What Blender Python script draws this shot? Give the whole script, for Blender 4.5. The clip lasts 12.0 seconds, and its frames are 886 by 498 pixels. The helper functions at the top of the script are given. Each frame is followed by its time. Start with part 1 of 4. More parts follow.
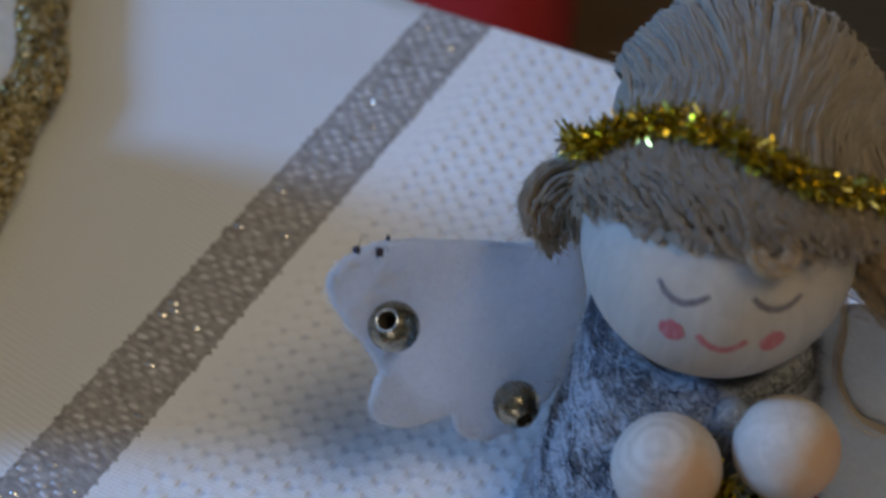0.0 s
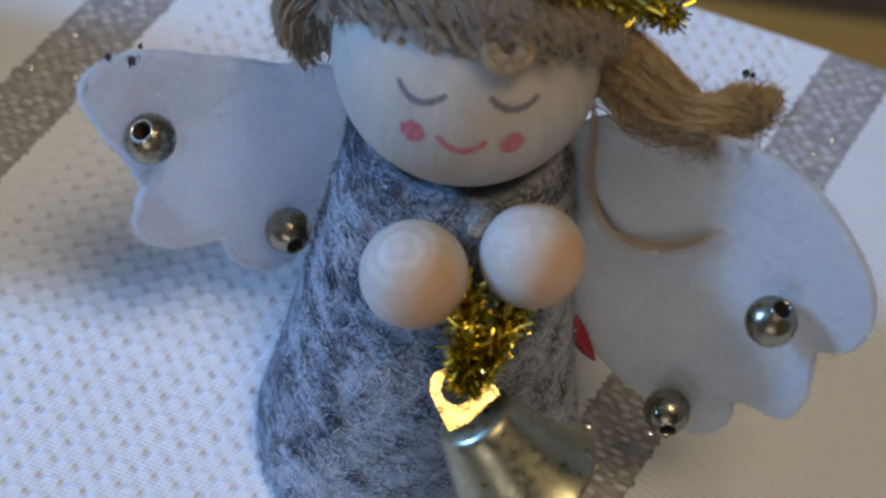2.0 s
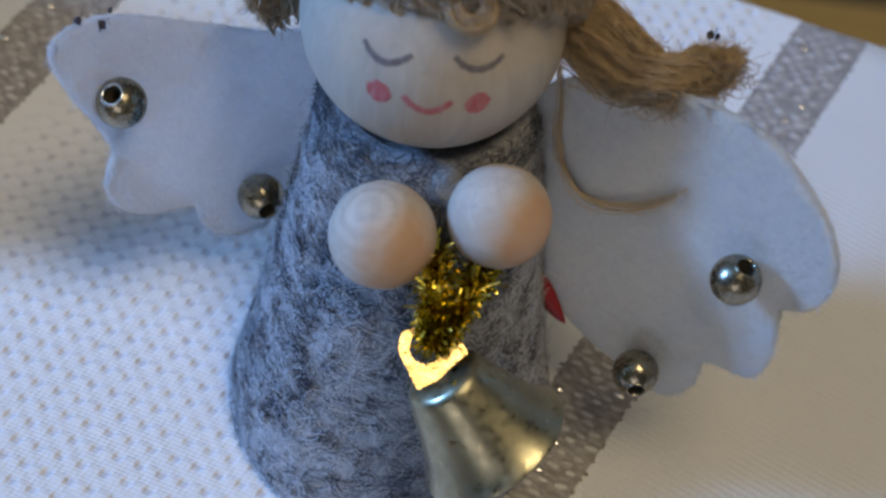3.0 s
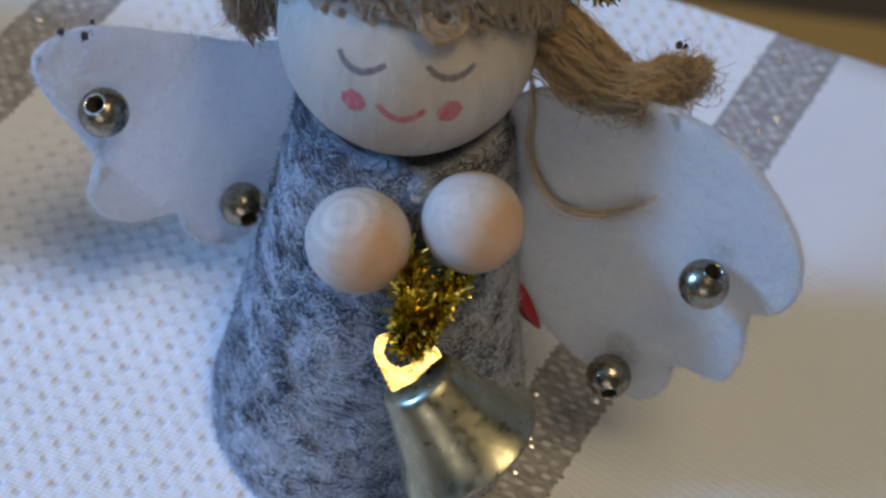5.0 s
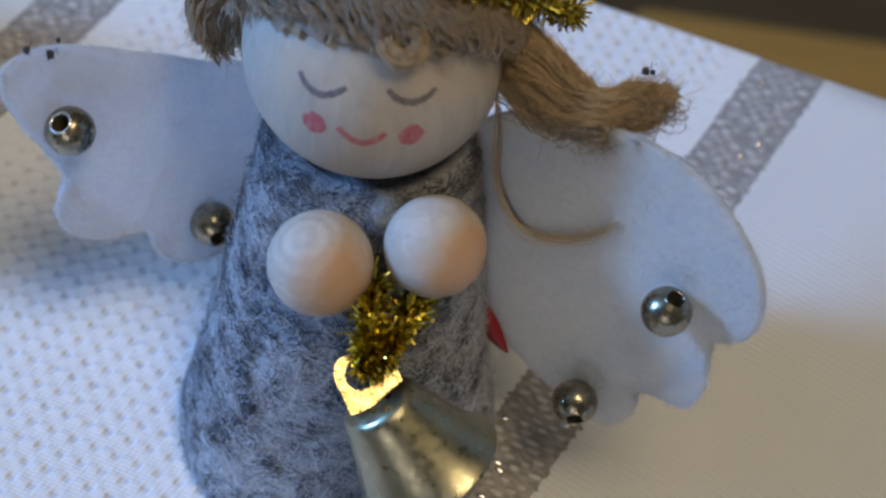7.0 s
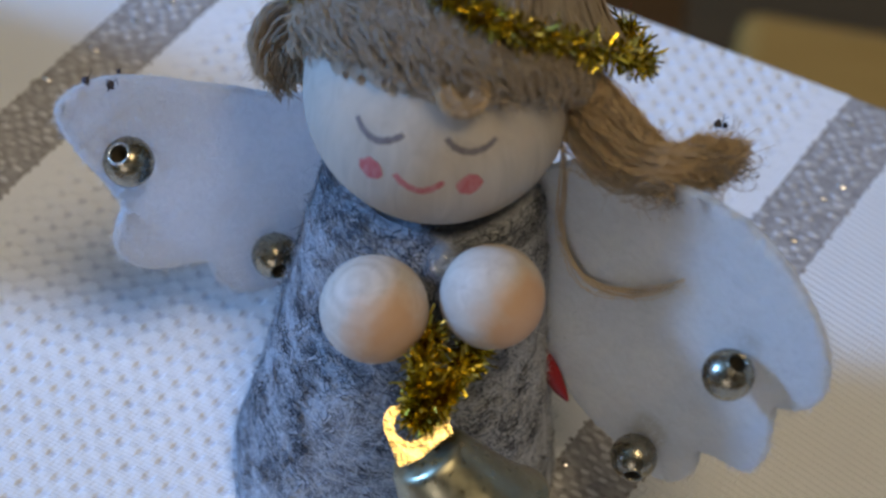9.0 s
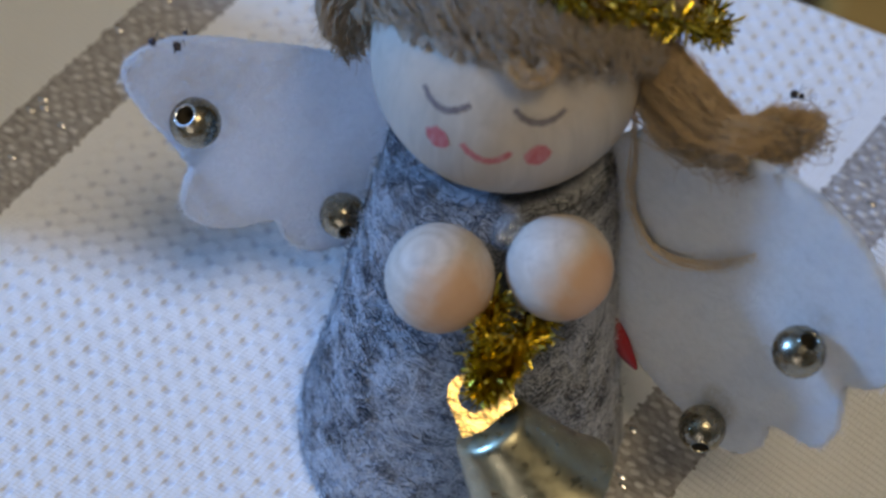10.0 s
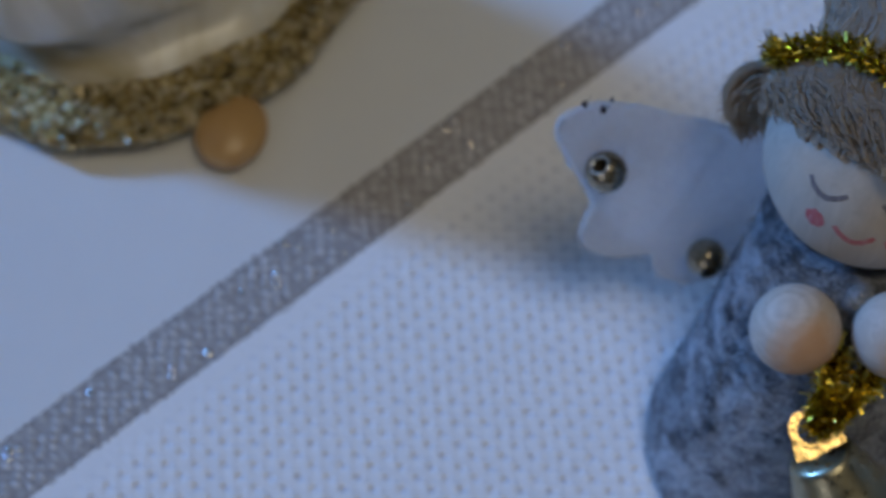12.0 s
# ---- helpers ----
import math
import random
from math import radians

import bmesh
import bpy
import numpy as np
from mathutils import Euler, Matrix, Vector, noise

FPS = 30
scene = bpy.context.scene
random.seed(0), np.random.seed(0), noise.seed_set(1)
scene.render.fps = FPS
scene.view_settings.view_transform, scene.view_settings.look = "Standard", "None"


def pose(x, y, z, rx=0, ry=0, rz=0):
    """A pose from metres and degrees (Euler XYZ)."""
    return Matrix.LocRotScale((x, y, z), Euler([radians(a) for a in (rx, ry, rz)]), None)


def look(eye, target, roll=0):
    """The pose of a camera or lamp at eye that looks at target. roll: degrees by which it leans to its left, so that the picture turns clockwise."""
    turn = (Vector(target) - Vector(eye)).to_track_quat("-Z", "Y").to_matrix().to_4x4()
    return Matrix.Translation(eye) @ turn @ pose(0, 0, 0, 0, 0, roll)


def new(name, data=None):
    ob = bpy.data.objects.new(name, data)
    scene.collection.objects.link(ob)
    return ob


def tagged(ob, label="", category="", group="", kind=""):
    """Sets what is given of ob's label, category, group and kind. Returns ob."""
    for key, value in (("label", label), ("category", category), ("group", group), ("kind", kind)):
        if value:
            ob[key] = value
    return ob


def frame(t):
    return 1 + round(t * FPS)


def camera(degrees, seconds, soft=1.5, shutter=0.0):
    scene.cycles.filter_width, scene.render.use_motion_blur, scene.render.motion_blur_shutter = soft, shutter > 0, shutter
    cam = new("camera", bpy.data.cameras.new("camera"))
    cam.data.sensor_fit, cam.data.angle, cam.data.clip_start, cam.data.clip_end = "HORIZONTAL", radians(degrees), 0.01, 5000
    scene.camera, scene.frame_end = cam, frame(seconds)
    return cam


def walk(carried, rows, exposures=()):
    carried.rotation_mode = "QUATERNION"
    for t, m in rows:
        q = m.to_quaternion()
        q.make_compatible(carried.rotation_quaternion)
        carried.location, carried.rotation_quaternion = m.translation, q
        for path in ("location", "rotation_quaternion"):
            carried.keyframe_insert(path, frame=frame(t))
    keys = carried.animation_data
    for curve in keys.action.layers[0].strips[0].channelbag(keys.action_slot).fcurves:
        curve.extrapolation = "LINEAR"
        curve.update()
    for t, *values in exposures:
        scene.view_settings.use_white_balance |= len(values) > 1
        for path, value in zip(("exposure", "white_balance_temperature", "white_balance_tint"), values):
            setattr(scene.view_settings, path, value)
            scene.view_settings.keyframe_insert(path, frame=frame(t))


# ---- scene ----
from functools import reduce

cam = camera(26.329, 12.0, soft=2.5, shutter=0.2)
walk(cam, [
    (0.0, look((-0.02372, -0.12313, 0.21960), (-0.03134, 0.01884, 0.01397), 4.968)),
    (0.5, look((-0.01261, -0.13030, 0.21179), (-0.01750, 0.01188, 0.00621), 6.121)),
    (1.0, look((-0.00770, -0.13162, 0.21158), (-0.00714, 0.00837, 0.00445), 7.701)),
    (1.5, look((-0.00545, -0.13318, 0.21264), (-0.00301, 0.00563, 0.00473), 8.399)),
    (2.0, look((-0.00246, -0.13537, 0.21262), (0.00033, 0.00355, 0.00479), 8.771)),
    (2.5, look((-0.00011, -0.13750, 0.21190), (0.00365, 0.00027, 0.00332), 8.995)),
    (4.5, look((0.00221, -0.14230, 0.21611), (0.00449, -0.00127, 0.00970), 8.141)),
    (5.0, look((0.00437, -0.14284, 0.21594), (0.00712, -0.00246, 0.00909), 8.426)),
    (5.5, look((0.00708, -0.14144, 0.21534), (0.01150, -0.00065, 0.00880), 9.106)),
    (6.0, look((0.00935, -0.14083, 0.21523), (0.01387, 0.00011, 0.00880), 9.139)),
    (6.5, look((0.00987, -0.14128, 0.21642), (0.01335, -0.00012, 0.01011), 8.983)),
    (6.7, look((0.01034, -0.14097, 0.21657), (0.01199, 0.00048, 0.01044), 8.595)),
    (8.3, look((0.01536, -0.13792, 0.21887), (0.00688, 0.00191, 0.01181), 6.070)),
    (8.5, look((0.01485, -0.13624, 0.21942), (0.00487, 0.00284, 0.01192), 5.887)),
    (9.0, look((0.01620, -0.12974, 0.21695), (0.00078, 0.00655, 0.00793), 5.186)),
    (9.5, look((0.01649, -0.12439, 0.21381), (-0.00344, 0.00829, 0.00286), 3.923)),
    (10.0, look((0.01682, -0.12322, 0.21750), (-0.00745, 0.00183, 0.00239), 2.210)),
    (10.5, look((0.01413, -0.12462, 0.22236), (-0.01499, -0.00387, 0.00540), 1.591)),
    (11.0, look((0.01642, -0.12862, 0.23528), (-0.02068, -0.01085, 0.01789), -0.359)),
    (11.5, look((0.01449, -0.13397, 0.24714), (-0.02970, -0.01880, 0.02969), -2.030)),
    (12.0, look((0.00244, -0.14480, 0.26178), (-0.04919, -0.03259, 0.04443), -1.829)),
], exposures=[
    (0.0, -0.5, 6500, 10), (0.5, -0.42, 6500, 10), (1.0, -0.30, 6500, 10), (1.6, -0.13, 6500, 10), (2.5, -0.08, 6500, 10), (9.5, 0.0, 6500, 10), (10.5, -0.23, 6350, 10), (11.5, -0.53, 6050, 10), (12.0, -0.72, 5800, 10),
])
cam.data.dof.use_dof = True
cam.data.dof.focus_distance = 0.222
cam.data.dof.aperture_fstop = 22.0

MM = 0.001

# ---- light: a bluish window far off to one side, a warm ceiling lamp on the other ----
world = bpy.data.worlds.new("world")
scene.world = world
world.use_nodes = True
sky = world.node_tree.nodes.new("ShaderNodeTexSky")
sky.sky_type = "NISHITA"
sky.sun_disc = False
sky.sun_elevation, sky.sun_rotation = radians(35), radians(250)
world.node_tree.links.new(sky.outputs[0], world.node_tree.nodes["Background"].inputs[0])
world.node_tree.nodes["Background"].inputs[1].default_value = 0.1


def area_lamp(name, eye, target, sx, sy, watts, colour):
    data = bpy.data.lights.new(name, "AREA")
    data.shape, data.size, data.size_y, data.energy, data.color = "RECTANGLE", sx, sy, watts, colour
    ob = new(name, data)
    ob.matrix_world = look(eye, target)
    return ob


area_lamp("window_light", (-2.42, 0.03, 1.36), (0, 0, 0), 0.26, 0.66, 90, (0.19, 0.445, 1.0))
area_lamp("ceiling_lamp_light", (0.42, -0.22, 1.62), (0.3, -0.2, 0), 0.6, 0.6, 10.8, (1.0, 0.80, 0.49))
# added soft fill from the front; no window is known on this side
area_lamp("south_fill_light", (-0.25, -2.36, 0.95), (0, 0, 0.02), 1.1, 0.8, 3.9, (1.0, 0.84, 0.70))

# ---- materials ----
class Nodes:
    """A small builder for node materials."""

    def __init__(self, name, rough=0.6, metal=0.0):
        self.mat = bpy.data.materials.new(name)
        self.mat.use_nodes = True
        self.t = self.mat.node_tree
        self.b = self.t.nodes["Principled BSDF"]
        self.b.inputs["Roughness"].default_value = rough
        self.b.inputs["Metallic"].default_value = metal
        self.co = self.t.nodes.new("ShaderNodeTexCoord").outputs["Object"]

    def link(self, a, b):
        self.t.links.new(a, b)

    def mapped(self, scale=(1, 1, 1), rot=(0, 0, 0)):
        n = self.t.nodes.new("ShaderNodeMapping")
        n.inputs["Scale"].default_value, n.inputs["Rotation"].default_value = scale, [radians(a) for a in rot]
        self.link(self.co, n.inputs["Vector"])
        return n.outputs[0]

    def noise(self, scale, detail=4.0, vec=None, dist=0.0, rough=0.55):
        n = self.t.nodes.new("ShaderNodeTexNoise")
        n.inputs["Scale"].default_value, n.inputs["Detail"].default_value = scale, detail
        n.inputs["Distortion"].default_value, n.inputs["Roughness"].default_value = dist, rough
        self.link(vec or self.co, n.inputs["Vector"])
        return n.outputs["Fac"]

    def voronoi(self, scale, vec=None, out="Distance", rnd=1.0):
        n = self.t.nodes.new("ShaderNodeTexVoronoi")
        n.inputs["Scale"].default_value, n.inputs["Randomness"].default_value = scale, rnd
        self.link(vec or self.co, n.inputs["Vector"])
        return n.outputs[out]

    def wave(self, scale, vec=None, dist=0.0, kind="BANDS", axis="X", detail=2.0):
        n = self.t.nodes.new("ShaderNodeTexWave")
        n.wave_type = kind
        n.bands_direction = axis
        n.inputs["Scale"].default_value, n.inputs["Distortion"].default_value, n.inputs["Detail"].default_value = scale, dist, detail
        self.link(vec or self.co, n.inputs["Vector"])
        return n.outputs["Fac"]

    def ramp(self, fac, *stops):
        n = self.t.nodes.new("ShaderNodeValToRGB")
        e = n.color_ramp.elements
        while len(e) < len(stops):
            e.new(0.5)
        for el, (p, c) in zip(e, stops):
            el.position, el.color = p, (*c, 1) if len(c) == 3 else c
        self.link(fac, n.inputs[0])
        return n.outputs[0]

    def math(self, op, a, b):
        n = self.t.nodes.new("ShaderNodeMath")
        n.operation = op
        for k, v in enumerate((a, b)):
            if isinstance(v, (int, float)):
                n.inputs[k].default_value = v
            else:
                self.link(v, n.inputs[k])
        return n.outputs[0]

    def mix(self, fac, a, b, mode="MIX"):
        n = self.t.nodes.new("ShaderNodeMix")
        n.data_type, n.blend_type = "RGBA", mode
        for k, v in ((0, fac), (6, a), (7, b)):
            if isinstance(v, (int, float)):
                n.inputs[k].default_value = v
            elif isinstance(v, tuple):
                n.inputs[k].default_value = (*v, 1)
            else:
                self.link(v, n.inputs[k])
        return n.outputs[2]

    def colour(self, v):
        if isinstance(v, tuple):
            self.b.inputs["Base Color"].default_value = (*v, 1)
        else:
            self.link(v, self.b.inputs["Base Color"])
        return self

    def roughness(self, v):
        self.link(v, self.b.inputs["Roughness"])
        return self

    def bump(self, height, strength=0.5, dist=0.0003):
        n = self.t.nodes.new("ShaderNodeBump")
        n.inputs["Strength"].default_value, n.inputs["Distance"].default_value = strength, dist
        self.link(height, n.inputs["Height"])
        self.link(n.outputs[0], self.b.inputs["Normal"])
        return self


def felt_grey():
    m = Nodes("grey_mottled_felt", 0.95)
    v = m.mapped((1, 1, 0.6))
    big, mid, fine = m.noise(190, 3, v, 0.3), m.noise(620, 5, v, 0.5, 0.7), m.noise(1900, 4, v, 0.8, 0.75)
    mixed = m.math("ADD", m.math("ADD", m.math("MULTIPLY", big, 0.24), m.math("MULTIPLY", mid, 0.44)), m.math("MULTIPLY", fine, 0.32))
    m.colour(m.ramp(mixed, (0.36, (0.06, 0.063, 0.074)), (0.44, (0.20, 0.206, 0.226)), (0.52, (0.33, 0.338, 0.36)), (0.64, (0.52, 0.53, 0.555))))
    m.bump(mixed, 0.7, 0.0006)
    m.b.inputs["Sheen Weight"].default_value = 0.2
    return m.mat


def fibre(name, c, deep=0.7):
    m = Nodes(name, 0.9)
    m.colour(m.mix(m.noise(400, 3), c, tuple(x * deep for x in c)))
    return m.mat


def felt_white():
    """Thin white felt: matted fibres, and light that comes through from behind."""
    m = Nodes("white_felt", 0.95)
    n = m.noise(1300, 6, m.mapped((1, 1.5, 0.8)), 0.6, 0.75)
    tone = m.mix(m.noise(160, 5, None, 0.5), (0.64, 0.645, 0.645), (0.73, 0.735, 0.73))
    streak = m.ramp(m.noise(700, 5, m.mapped((0.5, 1.4, 1.0), (0, 25, 40)), 1.2, 0.7), (0.35, (0.90,) * 3), (0.6, (1.0,) * 3))
    tone = m.mix(1.0, tone, streak, "MULTIPLY")
    # soft-edged tan-grey patches beside two of the beads
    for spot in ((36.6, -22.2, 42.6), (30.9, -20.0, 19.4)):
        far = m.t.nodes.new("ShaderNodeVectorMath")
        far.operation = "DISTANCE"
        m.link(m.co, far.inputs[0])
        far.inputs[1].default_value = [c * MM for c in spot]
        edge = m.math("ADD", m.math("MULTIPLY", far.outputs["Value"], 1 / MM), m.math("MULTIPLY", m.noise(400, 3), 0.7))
        patch = m.ramp(m.math("MULTIPLY", edge, 0.1), (0.24, (0.8,) * 3), (0.36, (0, 0, 0)))
        tone = m.mix(patch, tone, (0.44, 0.42, 0.36))
    m.colour(tone)
    m.bump(m.math("ADD", n, m.noise(330, 3, None, 0.4)), 0.8, 0.0007)
    m.b.inputs["Sheen Weight"].default_value = 0.2
    m.b.inputs["Subsurface Weight"].default_value = 1.0
    m.b.inputs["Subsurface Radius"].default_value = (0.0050, 0.0054, 0.0062)
    m.b.inputs["Subsurface Scale"].default_value = 1.5
    return m.mat


def wood_pale(name, scale=1.0):
    m = Nodes(name, 0.62)
    v = m.mapped((260 * scale, 260 * scale, 22 * scale), (8, 5, 0))
    g = m.ramp(m.noise(1.0, 6, v, 0.8), (0.2, (0, 0, 0)), (0.8, (1, 1, 1)))
    warm = m.noise(90, 3)
    base = m.mix(g, (0.37, 0.325, 0.27), (0.53, 0.48, 0.405))
    m.colour(m.mix(m.ramp(warm, (0.45, (0, 0, 0)), (0.7, (0.6, 0.6, 0.6))), base, (0.52, 0.415, 0.31)))
    m.bump(g, 0.15, 0.0002)
    return m.mat


def wood_turned(name, centre, pole, warm_reflect, strength):
    """Turned wood: end-grain rings round a pole, and a warm reflection painted on one side."""
    m = Nodes(name, 0.6)
    off = m.t.nodes.new("ShaderNodeVectorMath")
    off.operation = "SUBTRACT"
    m.link(m.co, off.inputs[0])
    off.inputs[1].default_value = [c * MM for c in centre]

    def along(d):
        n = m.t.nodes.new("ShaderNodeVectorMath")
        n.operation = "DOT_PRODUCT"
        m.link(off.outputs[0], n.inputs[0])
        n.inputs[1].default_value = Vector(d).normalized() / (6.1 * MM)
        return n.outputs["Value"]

    wob = m.math("SUBTRACT", m.noise(260, 4, None, 0.6), 0.5)
    angle = m.math("ARCCOSINE", m.math("MINIMUM", along(pole), 0.999), 0.0)
    ring = m.math("MULTIPLY", m.math("ADD", m.math("SINE", m.math("ADD", m.math("MULTIPLY", angle, 21.0), m.math("MULTIPLY", wob, 5.0)), 0.0), 1.0), 0.5)
    grain = m.noise(420, 6, None, 1.4, 0.6)
    fade = m.ramp(m.math("MULTIPLY", angle, 1 / math.pi), (0.16, (strength,) * 3), (0.36, (strength * 0.15,) * 3))
    base = m.mix(m.math("ADD", m.math("MULTIPLY", ring, fade), m.math("MULTIPLY", grain, m.math("SUBTRACT", 1.0, fade))), (0.36, 0.285, 0.22), (0.68, 0.60, 0.51))
    # warm reflected light is put into the colour of this side
    side = m.math("ADD", along(warm_reflect), m.math("MULTIPLY", wob, 0.9))
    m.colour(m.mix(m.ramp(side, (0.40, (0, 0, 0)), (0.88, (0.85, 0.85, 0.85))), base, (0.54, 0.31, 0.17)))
    m.bump(grain, 0.08, 0.0002)
    return m.mat


def paint(name, c, rough=0.55, wear=0.22):
    m = Nodes(name, rough)
    n = m.noise(850, 5, m.mapped((1.6, 1.0, 0.5)), 0.6, 0.7)
    m.colour(m.mix(m.ramp(n, (0.40, (0, 0, 0)), (0.66, (1, 1, 1))), c, tuple(min(1, 0.75 * x + wear) for x in c)))
    return m.mat


def yarn():
    m = Nodes("tan_yarn", 0.8)
    v = m.noise(900, 5, None, 1.0, 0.7)
    big = m.noise(130, 2)
    a = m.mix(v, (0.18, 0.135, 0.092), (0.37, 0.288, 0.205))
    m.colour(m.mix(m.math("MULTIPLY", big, 0.5), a, (0.27, 0.205, 0.14)))
    m.bump(v, 0.4, 0.0003)
    m.b.inputs["Sheen Weight"].default_value = 0.3
    m.b.inputs["Subsurface Weight"].default_value = 0.6
    m.b.inputs["Subsurface Radius"].default_value = (0.0012, 0.0010, 0.0008)
    m.b.inputs["Subsurface Scale"].default_value = 1.0
    return m.mat


def tinsel():
    m = Nodes("gold_tinsel", 0.16, 1.0)
    g = m.t.nodes.new("ShaderNodeNewGeometry")
    m.colour(m.ramp(g.outputs["Random Per Island"], (0.0, (0.40, 0.30, 0.02)), (0.6, (0.72, 0.58, 0.08)), (1.0, (0.90, 0.82, 0.28))))
    return m.mat


def metal(name, c, rough, stain=0.5, scale=220, dent=0.0):
    m = Nodes(name, rough, 1.0)
    n = m.noise(scale, 5)
    m.colour(m.mix(m.ramp(n, (0.35, (0, 0, 0)), (0.7, (1, 1, 1))), tuple(x * (1 - stain) for x in c), c))
    if dent:
        m.bump(m.noise(scale * 0.8, 4), dent, 0.0003)
    m.roughness(m.ramp(m.noise(scale * 3, 4), (0.3, (rough * 0.7,) * 3), (0.75, (min(1, rough * 1.5),) * 3)))
    return m.mat


def cloth_plain():
    m = Nodes("plain_white_weave", 0.9)
    warp, weft = m.wave(560, None, 0.8, "BANDS", "X", 1.0), m.wave(340, None, 0.9, "BANDS", "Y", 2.0)
    h = m.math("ADD", m.math("MULTIPLY", warp, 0.5), m.math("MULTIPLY", weft, 0.5))
    h2 = m.math("ADD", h, m.math("MULTIPLY", m.noise(300, 4), 0.6))
    m.colour(m.mix(m.noise(35, 3), (0.77, 0.77, 0.77), (0.84, 0.84, 0.83)))
    m.bump(h2, 0.8, 0.0004)
    return m.mat


PIT_U, PIT_V, SKEW, PIT_AT = 2.93, 2.72, 0.19, (1.18, 0.57)      # the net of pits, in mm; the weft runs a little askew


def cloth_waffle():
    m = Nodes("dotted_white_weave", 0.9)
    n = m.t.nodes.new("ShaderNodeSeparateXYZ")
    m.link(m.co, n.inputs[0])
    wob = m.math("MULTIPLY", m.math("SUBTRACT", m.noise(300, 2), 0.5), 2.2)
    u = m.math("SUBTRACT", n.outputs[0], PIT_AT[0] * MM)
    v = m.math("SUBTRACT", m.math("SUBTRACT", n.outputs[1], m.math("MULTIPLY", n.outputs[0], SKEW)), PIT_AT[1] * MM)

    def wave(x, period, shift=0.0):
        return m.math("COSINE", m.math("ADD", m.math("MULTIPLY", x, 2 * math.pi / (period * MM)), m.math("ADD", wob, shift)), 0.0)

    # fine threads, and the small openings where they gather
    thread = m.math("ADD", m.math("MULTIPLY", wave(u, PIT_U / 4), 0.5), m.math("MULTIPLY", wave(v, PIT_V / 5), 0.5))
    h2 = m.math("ADD", m.math("MULTIPLY", thread, 0.38), m.math("MULTIPLY", m.noise(520, 5), 0.9))
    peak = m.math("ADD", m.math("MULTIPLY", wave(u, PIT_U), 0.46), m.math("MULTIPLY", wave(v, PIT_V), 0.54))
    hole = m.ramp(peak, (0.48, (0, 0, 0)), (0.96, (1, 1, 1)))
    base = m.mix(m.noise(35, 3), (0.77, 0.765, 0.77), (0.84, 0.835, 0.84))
    # shade inside the pits is put into the colour, unevenly strong
    pit_shade = m.ramp(m.noise(200, 3), (0.35, (0.20,) * 3), (0.65, (0.46,) * 3))
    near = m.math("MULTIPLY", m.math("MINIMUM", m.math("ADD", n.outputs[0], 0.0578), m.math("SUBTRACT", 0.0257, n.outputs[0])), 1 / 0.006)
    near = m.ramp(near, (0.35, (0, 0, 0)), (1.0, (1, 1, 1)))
    m.colour(m.mix(m.math("MULTIPLY", m.math("MULTIPLY", hole, pit_shade), near), base, (0.30, 0.30, 0.38)))
    m.bump(h2, 0.32, 0.0004)
    return m.mat


def cloth_silver():
    m = Nodes("taupe_stripe_weave", 0.75)
    fl = m.noise(1.0, 3, m.mapped((700, 1500, 900)), 0.3)
    m.colour(m.mix(m.ramp(fl, (0.35, (0, 0, 0)), (0.65, (1, 1, 1))), (0.24, 0.22, 0.21), (0.42, 0.395, 0.38)))
    m.bump(m.math("ADD", fl, m.noise(1500, 3)), 0.45, 0.0004)
    return m.mat


def silver_thread(name, rough, metallic, dark, pale):
    m = Nodes(name, rough, metallic)
    g = m.t.nodes.new("ShaderNodeNewGeometry")
    m.colour(m.ramp(g.outputs["Random Per Island"], (0.0, dark), (1.0, pale)))
    return m.mat


def glitter():
    m = Nodes("gold_glitter", 0.4, 0.75)
    c = m.voronoi(1250, None, "Color")
    bw = m.t.nodes.new("ShaderNodeRGBToBW")
    m.link(c, bw.inputs[0])
    m.colour(m.ramp(bw.outputs[0], (0.15, (0.07, 0.05, 0.022)), (0.42, (0.30, 0.21, 0.06)), (0.65, (0.50, 0.39, 0.16)), (0.9, (0.70, 0.64, 0.46))))
    m.bump(m.voronoi(1250), 1.0, 0.0006)
    return m.mat


def porcelain():
    m = Nodes("cream_translucent_glaze", 0.28)
    m.colour(m.ramp(m.noise(38, 4, None, 1.2), (0.3, (0.34, 0.28, 0.14)), (0.5, (0.56, 0.53, 0.44)), (0.72, (0.72, 0.72, 0.70))))
    m.b.inputs["Subsurface Weight"].default_value = 0.3
    m.b.inputs["Subsurface Radius"].default_value = (0.006, 0.005, 0.003)
    m.b.inputs["Subsurface Scale"].default_value = 1.0
    return m.mat


def wood_brown(name, a, b, rough=0.4):
    m = Nodes(name, rough)
    v = m.mapped((6, 60, 60))
    m.colour(m.mix(m.noise(1.0, 6, v, 1.0), a, b))
    m.bump(m.noise(2.0, 5, v), 0.15, 0.001)
    return m.mat


def plaster(name, a, b):
    m = Nodes(name, 0.9)
    m.colour(m.mix(m.noise(3, 5), a, b))
    m.bump(m.noise(180, 4), 0.2, 0.002)
    return m.mat


def fabric(name, a, b):
    m = Nodes(name, 0.95)
    m.colour(m.mix(m.noise(60, 5), a, b))
    m.bump(m.noise(900, 3), 0.4, 0.001)
    return m.mat


def clear_glue():
    m = Nodes("clear_glue", 0.12)
    m.colour((0.85, 0.87, 0.88))
    m.b.inputs["Transmission Weight"].default_value = 0.85
    m.b.inputs["IOR"].default_value = 1.48
    return m.mat


